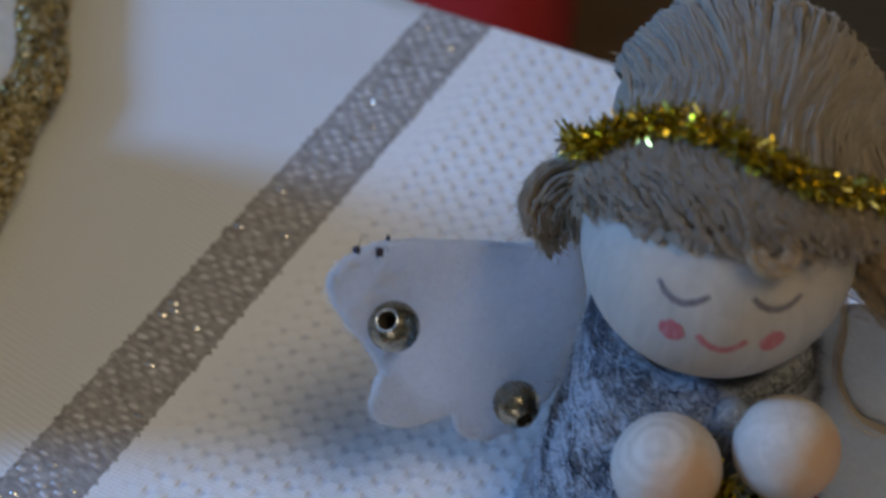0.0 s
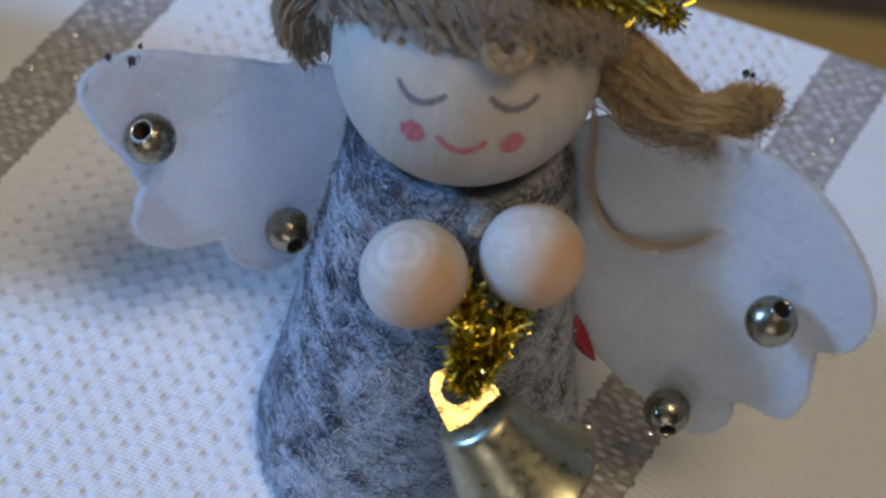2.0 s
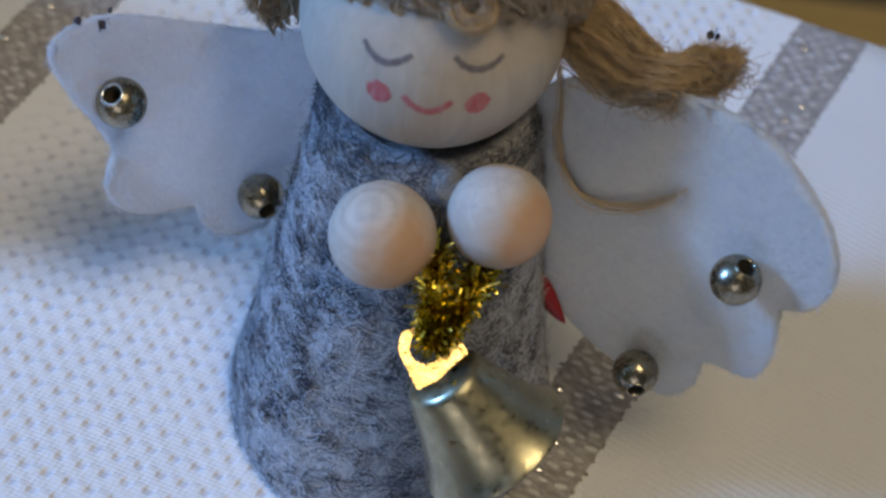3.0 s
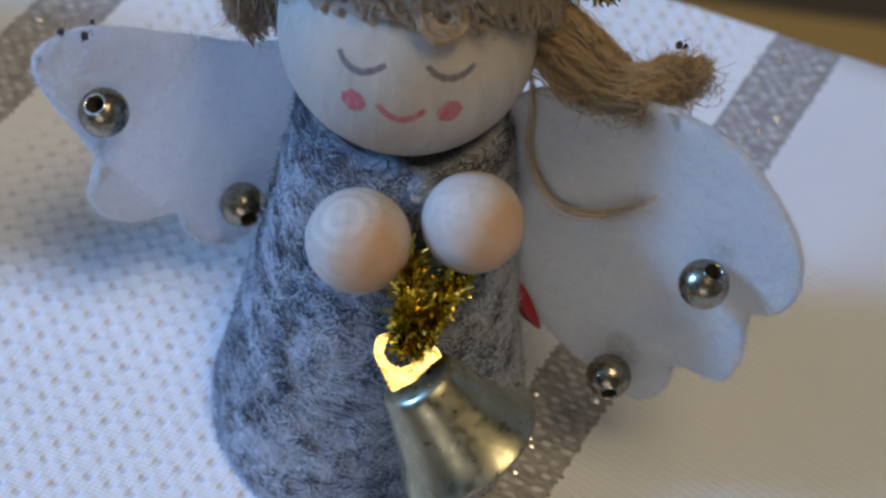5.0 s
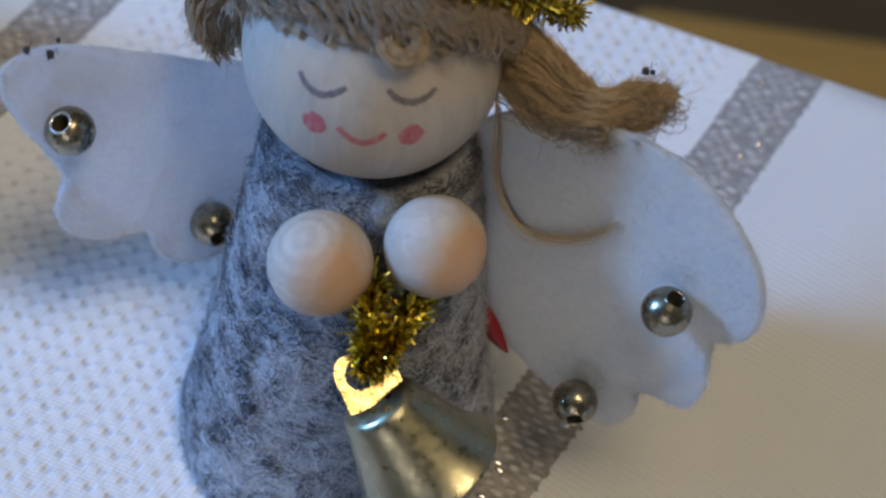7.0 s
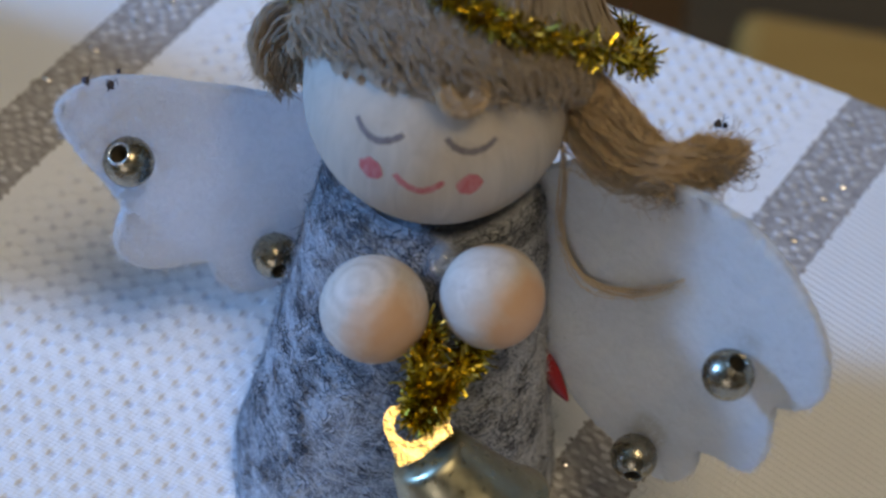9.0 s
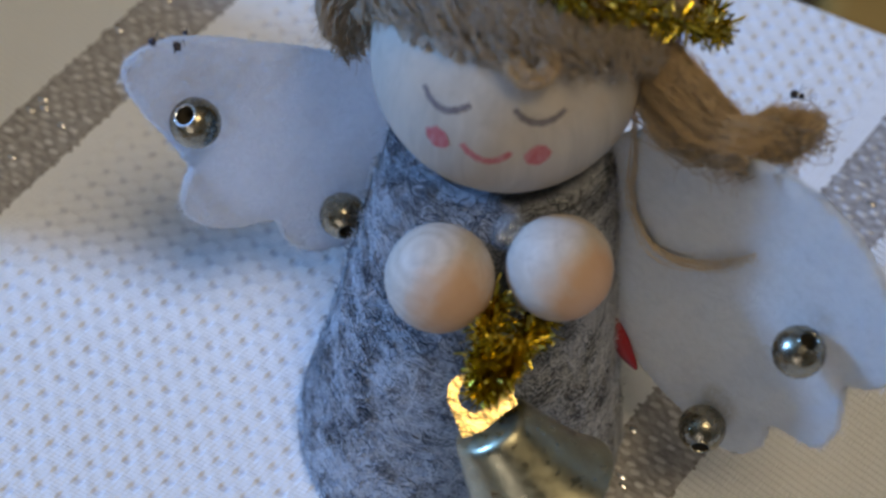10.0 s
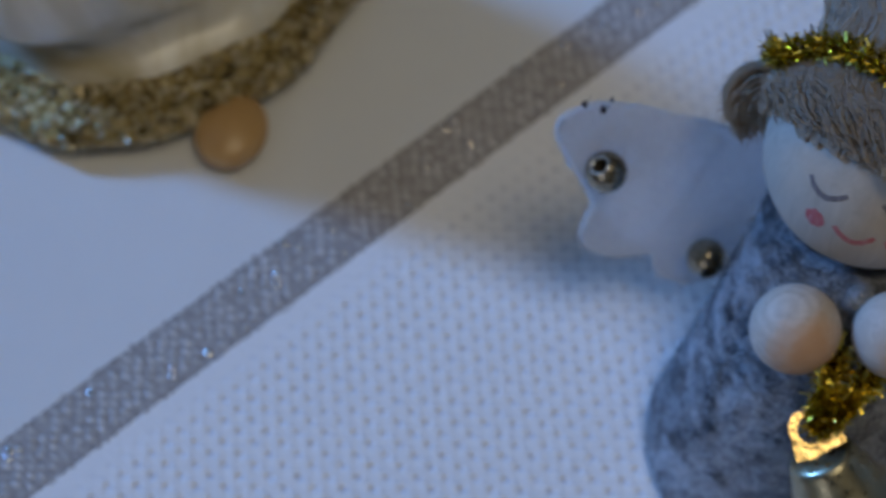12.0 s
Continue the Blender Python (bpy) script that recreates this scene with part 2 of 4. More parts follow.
FELT_GREY, FELT_WHITE = felt_grey(), felt_white()
WOOD_HEAD = wood_pale("pale_wood", 2.2)
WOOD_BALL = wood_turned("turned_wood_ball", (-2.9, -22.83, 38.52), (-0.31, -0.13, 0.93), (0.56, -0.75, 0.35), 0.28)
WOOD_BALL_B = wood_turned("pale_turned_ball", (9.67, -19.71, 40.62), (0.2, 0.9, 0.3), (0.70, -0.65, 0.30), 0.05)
PAINT_GREY, PAINT_PINK = paint("grey_ink", (0.15, 0.125, 0.125), 0.6, 0.10), paint("coral_ink", (0.44, 0.10, 0.105), 0.6, 0.16)
PAINT_RED, LINT = paint("red_wax", (0.24, 0.008, 0.012), 0.4, 0.01), paint("dark_lint", (0.06, 0.055, 0.075), 0.9, 0.02)
YARN, TINSEL, GLUE = yarn(), tinsel(), clear_glue()
FIBRE_PALE, FIBRE_DARK, FIBRE_TAN = fibre("pale_fibre", (0.66, 0.67, 0.70)), fibre("charcoal_fibre", (0.06, 0.063, 0.078)), fibre("tan_fibre", (0.44, 0.33, 0.215))
# the first is a lit copy of the tan yarn, light put into its colour
YARN_LIT_PALE, YARN_LOOSE = fibre("lit_pale_tan_yarn", (0.60, 0.43, 0.245), 0.75), fibre("loose_tan_yarn", (0.72, 0.58, 0.40), 0.85)
FIBRE_WHITE = fibre("white_fibre", (0.72, 0.725, 0.73), 0.9)
BEAD_METAL = metal("tarnished_silver", (0.42, 0.375, 0.28), 0.25, 0.4, 500)
BEAD_RIM = metal("bright_silver_rim", (0.82, 0.84, 0.84), 0.16, 0.1, 500)
BEAD_HOLE = paint("dark_bore", (0.06, 0.05, 0.035), 0.7, 0.01)
BELL_METAL, TAB_METAL = metal("dull_brass", (0.46, 0.425, 0.29), 0.33, 0.30, 260, 0.06), metal("shiny_brass", (0.80, 0.58, 0.24), 0.24, 0.35, 900, 0.5)
CLOTH_PLAIN, CLOTH_WAFFLE, CLOTH_SILVER = cloth_plain(), cloth_waffle(), cloth_silver()
LUREX, LUREX_DULL, TUFT = (silver_thread("silver_lurex_thread", 0.2, 0.9, (0.6, 0.55, 0.48), (0.93, 0.93, 0.94)), silver_thread("dull_lurex_thread", 0.5, 0.1, (0.42, 0.395, 0.375), (0.66, 0.645, 0.64)),
                           silver_thread("brown_tuft_thread", 0.8, 0.0, (0.20, 0.175, 0.16), (0.32, 0.29, 0.27)))
GLITTER, PORCELAIN = glitter(), porcelain()
FLAKE = silver_thread("gold_silver_flake", 0.4, 0.5, (0.26, 0.18, 0.05), (0.84, 0.78, 0.56))
FOOT_WOOD = wood_brown("orange_wood", (0.40, 0.23, 0.08), (0.55, 0.35, 0.14), 0.35)
TABLE_WOOD = wood_brown("brown_table_wood", (0.20, 0.10, 0.03), (0.32, 0.17, 0.05))
BENCH_WOOD = wood_brown("golden_brown_wood", (0.30, 0.15, 0.03), (0.46, 0.25, 0.06), 0.35)
FLOOR_WOOD = wood_brown("dark_floor_wood", (0.06, 0.035, 0.015), (0.13, 0.075, 0.03))
# ochre is chosen so that the walls bounce warm light into the shadows
WALL_PAINT = plaster("ochre_plaster", (0.50, 0.36, 0.20), (0.56, 0.41, 0.24))
CEILING_PAINT = plaster("ceiling_plaster", (0.66, 0.56, 0.40), (0.72, 0.62, 0.46))
RED_CLOTH = fabric("red_fabric", (0.36, 0.012, 0.018), (0.50, 0.03, 0.03))


# ---- mesh helpers ----
class Shell:
    """Collects vertices (in mm), faces and materials of one mesh."""

    def __init__(self):
        self.v, self.f, self.m, self.mats = [], [], [], []

    def slot(self, mat):
        if mat not in self.mats:
            self.mats.append(mat)
        return self.mats.index(mat)

    def add(self, verts, faces, mat):
        k, s = len(self.v), self.slot(mat)
        self.v += [tuple(p) for p in verts]
        self.f += [tuple(k + i for i in q) for q in faces]
        self.m += [s] * len(faces)

    def grid(self, rows, mat, closed=True, caps=False):
        """Faces between rings of equal length."""
        n, verts, faces = len(rows[0]), [p for r in rows for p in r], []
        for i in range(len(rows) - 1):
            for j in range(n if closed else n - 1):
                a, b = i * n + j, i * n + (j + 1) % n
                faces.append((a, b, b + n, a + n))
        if caps:
            faces += [tuple(range(n))[::-1], tuple((len(rows) - 1) * n + j for j in range(n))]
        self.add(verts, faces, mat)

    def ball(self, c, r, mat, nu=48, nv=28, keep=None, bumpy=0.0):
        rows = []
        for i in range(nv + 1):
            a = math.pi * i / nv
            rr = max(math.sin(a), 1e-4)
            rows.append([Vector(c) + Vector((rr * math.cos(2 * math.pi * j / nu), rr * math.sin(2 * math.pi * j / nu), -math.cos(a))) * r
                         * (1 + bumpy * noise.noise(Vector((rr * math.cos(2 * math.pi * j / nu), rr * math.sin(2 * math.pi * j / nu), math.cos(a))) * 3)) for j in range(nu)])
        verts, faces = [p for q in rows for p in q], []
        for i in range(nv):
            for j in range(nu):
                q = (i * nu + j, i * nu + (j + 1) % nu, (i + 1) * nu + (j + 1) % nu, (i + 1) * nu + j)
                if keep is None or all(keep(verts[k] - Vector(c)) for k in q):
                    faces.append(q)
        self.add(verts, faces, mat)

    def tube(self, pts, r, mat, sides=6, taper=0.0, twist=0.0):
        pts = [Vector(p) for p in pts]
        rows, up = [], Vector((0.3, 0.2, 1)).normalized()
        for i, p in enumerate(pts):
            d = (pts[min(i + 1, len(pts) - 1)] - pts[max(i - 1, 0)]).normalized()
            x = d.cross(up)
            x = x.normalized() if x.length > 1e-4 else d.orthogonal().normalized()
            y = d.cross(x)
            u = i / (len(pts) - 1)
            rr = (r[i] if isinstance(r, (list, tuple)) else r) * (1 - taper * u)
            rows.append([p + (x * math.cos(2 * math.pi * k / sides + twist * i) + y * math.sin(2 * math.pi * k / sides + twist * i)) * rr for k in range(sides)])
        self.grid(rows, mat, True, True)

    def obj(self, name, parent=None, smooth=True, label=""):
        me = bpy.data.meshes.new(name)
        me.from_pydata([(x * MM, y * MM, z * MM) for x, y, z in self.v], [], self.f)
        for m in self.mats:
            me.materials.append(m)
        me.polygons.foreach_set("material_index", self.m)
        me.polygons.foreach_set("use_smooth", [smooth] * len(self.f))
        me.update()
        ob = new(name, me)
        if parent:
            ob.parent = parent
        if label:
            tagged(ob, label)
        return ob


def curve(ctrl, n):
    """n + 1 points on a smooth line through the control points."""
    p = [Vector(c) for c in ctrl]
    p = [2 * p[0] - p[1]] + p + [2 * p[-1] - p[-2]]
    out = []
    for k in range(n + 1):
        u = k / n * (len(p) - 3)
        i = min(int(u), len(p) - 4)
        t = u - i
        a, b, c, d = p[i:i + 4]
        out.append(0.5 * ((2 * b) + (c - a) * t + (2 * a - 5 * b + 4 * c - d) * t * t + (3 * b - a - 3 * c + d) * t ** 3))
    return out


def lathe(sh, profile, mat, at=Matrix.Identity(4), sides=64, fold=None):
    rows = []
    for r, z in profile:
        ring = []
        for j in range(sides):
            a = 2 * math.pi * j / sides
            k = r * (fold(a, z) if fold else 1)
            ring.append(at @ Vector((k * math.cos(a), k * math.sin(a), z)))
        rows.append(ring)
    sh.grid(rows, mat)


def bm_object(name, bm, mat, parent=None, label="", smooth=False):
    me = bpy.data.meshes.new(name)
    bm.to_mesh(me)
    bm.free()
    me.materials.append(mat)
    me.polygons.foreach_set("use_smooth", [smooth] * len(me.polygons))
    ob = new(name, me)
    if parent:
        ob.parent = parent
    if label:
        tagged(ob, label)
    return ob


def box(name, lo, hi, mat, parent=None, label="", bevel=0.0):
    bm = bmesh.new()
    bmesh.ops.create_cube(bm, size=1, matrix=Matrix.Translation((Vector(lo) + Vector(hi)) / 2) @ Matrix.Diagonal((*(Vector(hi) - Vector(lo)), 1)))
    if bevel:
        bmesh.ops.bevel(bm, geom=bm.edges[:], offset=bevel, segments=3, affect="EDGES", profile=0.5)
    return bm_object(name, bm, mat, parent, label)


def empty(name, label, category, group="", kind=""):
    return tagged(new(name), label, category, group, kind)


rnd = random.Random(7)


def jitter(s):
    return Vector((rnd.gauss(0, s), rnd.gauss(0, s), rnd.gauss(0, s)))


# ---- the room ----
# unseen walls and ceiling, added to close the place and bounce light
def room():
    z0, z1 = -0.76, 1.86
    tagged(box("floor", (-2.6, -2.4, z0 - 0.05), (2.4, 2.6, z0), FLOOR_WOOD), "dark brown wooden floor under the table", "floor", kind="structure")
    tagged(box("ceiling", (-2.6, -2.4, z1), (2.4, 2.6, z1 + 0.05), CEILING_PAINT), "plain pale plaster ceiling", "ceiling", kind="structure")
    # this wall's opening is made up to suit the added fill lamp
    south = tagged(new("wall_south"), "warm ochre plastered wall opened for the added fill lamp", "wall", kind="structure")
    box("wall_below_opening", (-2.6, -2.5, z0), (2.4, -2.4, 0.50), WALL_PAINT, south)
    box("wall_above_opening", (-2.6, -2.5, 1.42), (2.4, -2.4, z1), WALL_PAINT, south)
    box("wall_beside_opening", (-2.6, -2.5, 0.50), (-0.86, -2.4, 1.42), WALL_PAINT, south)
    box("wall_beside_opening", (0.36, -2.5, 0.50), (2.4, -2.4, 1.42), WALL_PAINT, south)
    tagged(box("wall_north", (-2.6, 2.6, z0), (2.4, 2.7, z1), WALL_PAINT), "warm ochre plastered wall", "wall", kind="structure")
    tagged(box("wall_east", (2.4, -2.5, z0), (2.5, 2.7, z1), WALL_PAINT), "warm ochre plastered wall", "wall", kind="structure")
    west = tagged(new("wall_west"), "warm ochre plastered wall with a window", "wall", kind="structure")
    box("wall_below_opening", (-2.7, -2.5, z0), (-2.6, 2.7, 0.90), WALL_PAINT, west)
    box("wall_above_opening", (-2.7, -2.5, 1.78), (-2.6, 2.7, z1), WALL_PAINT, west)
    box("wall_beside_opening", (-2.7, -2.5, 0.90), (-2.6, -0.26, 1.78), WALL_PAINT, west)
    box("wall_beside_opening", (-2.7, 0.34, 0.90), (-2.6, 2.7, 1.78), WALL_PAINT, west)


room()

# ---- table and cloth ----
# The cloth's own axes: u across its stripes, v along them, turned by 63.87 degrees.
TURN = radians(63.87)
U, V = Vector((math.sin(TURN), -math.cos(TURN), 0)), Vector((math.cos(TURN), math.sin(TURN), 0))
EDGE_N = Vector((math.cos(radians(76.6)), math.sin(radians(76.6)), 0))
EDGE = 62.2


def cloth_height(p):
    """Soft unevenness of the lying cloth, in mm."""
    return 0.25 * noise.noise(Vector((p.x, p.y, 0)) / 60.0) - 0.25


def panel(name, parent, u0, u1, nu, nv, mat, relief=None, label="", v0=-300.0):
    """One woven band of the cloth, which drops over the table's edge."""
    turn = Matrix((U, V, Vector((0, 0, 1)))).transposed()
    verts, faces = [], []
    for i in range(nv + 1):
        for j in range(nu + 1):
            u = u0 + (u1 - u0) * j / nu
            # v at which this thread reaches the table's edge
            ve = (EDGE - u * U.dot(EDGE_N)) / V.dot(EDGE_N)
            s = i / nv
            v = v0 + s * (ve - v0) if s <= 0.9 else ve + (s - 0.9) * 600
            if s <= 0.9:
                v = v0 + s / 0.9 * (ve - v0)
            over = max(0.0, v - ve)
            p = U * u + V * min(v, ve) + V * (2.0 * (1 - math.exp(-over / 1.5)))
            z = cloth_height(p) - over + (relief(u, v) if relief and over == 0 else 0)
            verts.append((u, p.dot(V), z))
            # local coordinates run along the threads
    n = nu + 1
    for i in range(nv):
        for j in range(nu):
            a = i * n + j
            faces.append((a, a + 1, a + n + 1, a + n))
    sh = Shell()
    sh.add(verts, faces, mat)
    ob = sh.obj(name, parent, True, label)
    ob.matrix_basis = turn.to_4x4()
    return ob


def waffle(u, v):
    """Dimples where the threads gather, with small raised floats between them."""
    a = (u - PIT_AT[0]) / PIT_U
    b = (v - SKEW * u - PIT_AT[1]) / PIT_V
    i, j = round(a), round(b)
    du, dv = (a - i) * PIT_U, (b - j) * PIT_V
    near = min(u + 57.8, 25.7 - u)
    full = min(1.0, max(0.0, (near - 2.0) / 4.5))
    depth = (0.17 + 0.06 * noise.noise(Vector((i * 3.1, j * 1.9, 8)))) * full
    du, dv = du + 0.14 * noise.noise(Vector((i * 1.7, j * 2.3, 0))), dv + 0.14 * noise.noise(Vector((i * 2.1, j * 1.3, 5)))
    pit = -depth * math.exp(-(du / 0.52) ** 2 - (dv / 0.58) ** 2)
    float_ = 0.22 * full * math.exp(-((abs(du) - 1.0) / 0.45) ** 2 - (dv / 0.5) ** 2) + 0.05 * full * math.cos(2 * math.pi * (a + 0.5)) * math.cos(2 * math.pi * b)
    return pit + float_ + 0.05 * noise.noise(Vector((u / 0.9, v / 0.9, 2.0)))


def glimmer(u, v):
    return 0.12 * noise.noise(Vector((u / 0.7, v / 1.1, 3.0)))


table = empty("table", "brown wooden table covered by a white cloth", "table")


def build_table():
    e = Matrix((Vector((EDGE_N.y, -EDGE_N.x, 0)), EDGE_N, Vector((0, 0, 1)))).transposed().to_4x4()
    top = box("tabletop", (-0.50, -0.60, -0.030), (0.50, 0.0600, -0.0012), TABLE_WOOD, table, bevel=0.001)
    top.matrix_basis = e
    for x in (-0.44, 0.44):
        for y in (-0.54, 0.0):
            leg = box("leg", (x - 0.03, y - 0.03, -0.76), (x + 0.03, y + 0.03, -0.030), TABLE_WOOD, table, bevel=0.004)
            leg.matrix_basis = e


build_table()
cloth = empty("tablecloth", "white woven tablecloth with silver glitter stripes", "tablecloth")
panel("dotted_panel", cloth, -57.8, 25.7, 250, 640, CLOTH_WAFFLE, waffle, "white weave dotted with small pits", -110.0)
panel("silver_stripe", cloth, -68.0, -57.8, 22, 420, CLOTH_SILVER, glimmer, "greyish stripe shot with silver thread", -150.0)
panel("silver_stripe", cloth, 25.7, 35.8, 22, 420, CLOTH_SILVER, glimmer, "greyish stripe shot with silver thread", -150.0)
panel("plain_panel", cloth, -300.0, -68.0, 60, 100, CLOTH_PLAIN, None, "smooth plain white weave")
panel("plain_panel", cloth, 35.8, 300.0, 60, 100, CLOTH_PLAIN, None, "smooth plain white weave")

def lurex_dashes(parent, u0, u1, v0, v1):
    """Floats of pale and silver thread in staggered rows across the stripe, and darker tufts along its selvedges."""
    sh = Shell()
    turn = Matrix((U, V, Vector((0, 0, 1)))).transposed()

    def dash(u, v, l, w, high, mat):
        if v > (EDGE - u * U.dot(EDGE_N)) / V.dot(EDGE_N) - 0.5:
            return
        t = 0.16 + rnd.gauss(0, 0.10)
        c = Vector((u, v, cloth_height(U * u + V * v)))
        a, b, h = Vector((l, t * l, 0)), Vector((-t * w, w, 0)), Vector((0, 0, high))
        k = Vector((0, 0, (0.16 if mat is LUREX else 0.05) * rnd.gauss(0, 1)))
        sh.add([c - a - b * 0.6, c - a + b * 0.6, c - b, c + b, c + a - b * 0.6, c + a + b * 0.6, c - a * 0.7 + h + k, c + h * 1.15, c + a * 0.7 + h - k],
               [(0, 2, 7, 6), (2, 4, 8, 7), (5, 3, 7, 8), (3, 1, 6, 7), (1, 0, 6), (4, 5, 8)], mat)

    row, v = 0, v0
    while v < v1:
        u = u0 + 1.0 + (1.2 if row % 2 else 0.0) + rnd.uniform(0, 0.5)
        while u < u1 - 1.0:
            if rnd.random() < 0.86:
                bright = rnd.random() < 0.07
                dash(u + rnd.gauss(0, 0.12), v + SKEW * u + rnd.gauss(0, 0.08), rnd.uniform(0.5, 0.82), rnd.uniform(0.28, 0.42), 0.20 + rnd.gauss(0, 0.04), LUREX if bright else LUREX_DULL)
            u += 2.4
        v += 1.12
        row += 1
    v = v0
    while v < v1:
        for edge in (u0, u1):
            dash(edge + rnd.gauss(0, 0.14), v + SKEW * edge + rnd.gauss(0, 0.4), rnd.uniform(0.15, 0.35), rnd.uniform(0.2, 0.4), 0.08, TUFT)
        v += rnd.uniform(0.8, 1.7)
    ob = sh.obj("silver_thread", parent, True, "glinting floats of silver thread")
    tagged(ob, kind="stuff")
    ob.matrix_basis = turn.to_4x4()


lurex_dashes(cloth, -68.0, -57.8, -130.0, 95.0)
lurex_dashes(cloth, 25.7, 35.8, -60.0, 75.0)

# ---- the angel ----
HEAD = Vector((-0.4, -1.4, 51.8))


def body_axis(z):
    return Vector((0.01 * z, -21.4 + 0.395 * z + 0.012 * max(0.0, z - 25) ** 2, z))


def felt_wing(sh, c, ex, ey, n, outline, thick=1.1, inset=0.4):
    """A felt slab with softly rounded edges; the outline is in mm on its own plane."""
    c, ex, ey, n = (Vector(a) for a in (c, ex, ey, n))
    m = len(outline) * 4
    flat = [Vector((p.x, p.y)) for p in curve([(*p, 0) for p in outline + outline[:1]], m)[:-1]]
    mid = reduce(lambda a, b: a + b, flat) / len(flat)

    def place(q, h):
        wave = 0.30 * noise.noise(Vector((q.x / 14, q.y / 14, c.x)))
        fuzz = 0.06 * noise.noise(Vector((q.x * 1.7, q.y * 1.7, h * 3)))
        return c + ex * (q.x + fuzz) + ey * (q.y + fuzz) + n * (h + wave)

    bm = bmesh.new()
    ring = [bm.verts.new((q.x, q.y, 0)) for q in flat]
    edges = [bm.edges.new((ring[i], ring[(i + 1) % m])) for i in range(m)]
    bmesh.ops.triangle_fill(bm, use_beauty=True, use_dissolve=False, edges=edges)
    for _ in range(3):
        long = [e for e in bm.edges if e.calc_length() > 2.5 and not e.is_boundary]
        bmesh.ops.subdivide_edges(bm, edges=long, cuts=1)
        bmesh.ops.triangulate(bm, faces=bm.faces[:])
    bm.verts.ensure_lookup_table()
    bm.verts.index_update()
    where = {(round(v.co.x, 4), round(v.co.y, 4)): v.index for v in bm.verts}
    rim = [where[(round(Vector((q.x, q.y, 0)).x, 4), round(Vector((q.x, q.y, 0)).y, 4))] for q in flat]

    pts = [Vector((v.co.x, v.co.y)) for v in bm.verts]
    tris = [tuple(v.index for v in f.verts) for f in bm.faces]
    up = sum((pts[t[1]] - pts[t[0]]).cross(pts[t[2]] - pts[t[0]]) for t in tris) > 0
    bm.free()
    # inward normals along the rim, for the rounded edge
    inn = {}
    for a, i in enumerate(rim):
        d = pts[rim[(a + 1) % m]] - pts[rim[a - 1]]
        w = Vector((-d.y, d.x)).normalized()
        inn[i] = w
    area = sum(pts[rim[a]].cross(pts[rim[(a + 1) % m]]) for a in range(m))
    if area < 0:
        inn = {i: -w for i, w in inn.items()}
    front = [place(p + inn[i] * inset if i in inn else p, 0.0) for i, p in enumerate(pts)]
    back = [place(p + inn[i] * inset if i in inn else p, -thick) for i, p in enumerate(pts)]
    midr = [place(pts[i], -0.3 * thick) for i in rim] + [place(pts[i], -0.7 * thick) for i in rim]
    k = len(pts)
    verts = front + back + midr
    faces = [t if up else t[::-1] for t in tris] + [tuple(k + i for i in (t[::-1] if up else t)) for t in tris]
    for a in range(m):
        b = (a + 1) % m
        fa, fb, m1a, m1b, m2a, m2b, ba, bb = rim[a], rim[b], 2 * k + a, 2 * k + b, 2 * k + m + a, 2 * k + m + b, k + rim[a], k + rim[b]
        for q in ((fa, fb, m1b, m1a), (m1a, m1b, m2b, m2a), (m2a, m2b, bb, ba)):
            faces.append(q[::-1] if area > 0 else q)
    sh.add(verts, faces, FELT_WHITE)
    # matted fibres on the face of the felt
    for _ in range(2400):
        a, b, d = rnd.choice(tris)
        i, j = sorted((rnd.random(), rnd.random()))
        p = front[a] * i + front[b] * (j - i) + front[d] * (1 - j)
        hair(sh, p + n * 0.03, ex * rnd.gauss(0, 1) + ey * rnd.gauss(0, 1), n, rnd.uniform(0.6, 1.8), 0.03, FIBRE_WHITE, 0.13)


WING_L = [(26.0, -2.0), (17.2, 3.0), (12.2, 6.8), (7.3, 10.2), (3.2, 13.1), (-1.4, 15.8), (-4.9, 16.7), (-7.6, 16.4), (-9.1, 14.9), (-9.1, 12.1),
          (-8.0, 7.7), (-6.7, 4.0), (-5.4, 0.0), (-4.9, -2.1), (-6.2, -4.4), (-7.2, -6.9), (-6.8, -9.5), (-5.5, -11.6), (-3.1, -13.8),
          (-0.1, -15.3), (3.5, -16.9), (4.0, -19.9), (5.2, -22.5), (7.4, -24.8), (9.9, -26.0), (13.3, -26.5), (20.0, -24.1), (26.0, -14.0)]
WING_R = [(-22.0, 15.0), (-17.5, 20.0), (-10.0, 24.3), (-3.9, 26.6), (-0.6, 27.3), (3.0, 27.5), (6.8, 26.7), (10.3, 25.1), (13.6, 22.9), (16.0, 20.5), (17.7, 17.3), (18.4, 14.1),
          (17.9, 10.8), (16.3, 8.5), (14.6, 7.3), (14.8, 5.3), (15.3, 3.4), (16.0, -0.1), (15.6, -3.1), (14.8, -5.0), (12.7, -5.9), (10.2, -6.6),
          (8.9, -7.6), (9.1, -8.8), (9.2, -11.4), (8.2, -14.3), (6.4, -16.3), (2.2, -17.5), (-0.8, -16.1), (-4.3, -15.7), (-7.8, -14.7),
          (-11.8, -12.5), (-17.0, -7.0), (-21.0, 4.4)]
HALO = [(-17.5, 5.5, 57.5), (-16.1, 0.7, 62.3), (-13.5, 0.8, 65.4), (-9.8, 0.5, 68.3), (-3.6, -1.6, 70.6), (1.6, -4.4, 70.6), (7.0, -5.4, 68.9), (13.0, -2.9, 65.3),
        (18.5, 0.6, 60.4), (21.0, 4.3, 56.2), (18.0, 11.0, 54.0)]


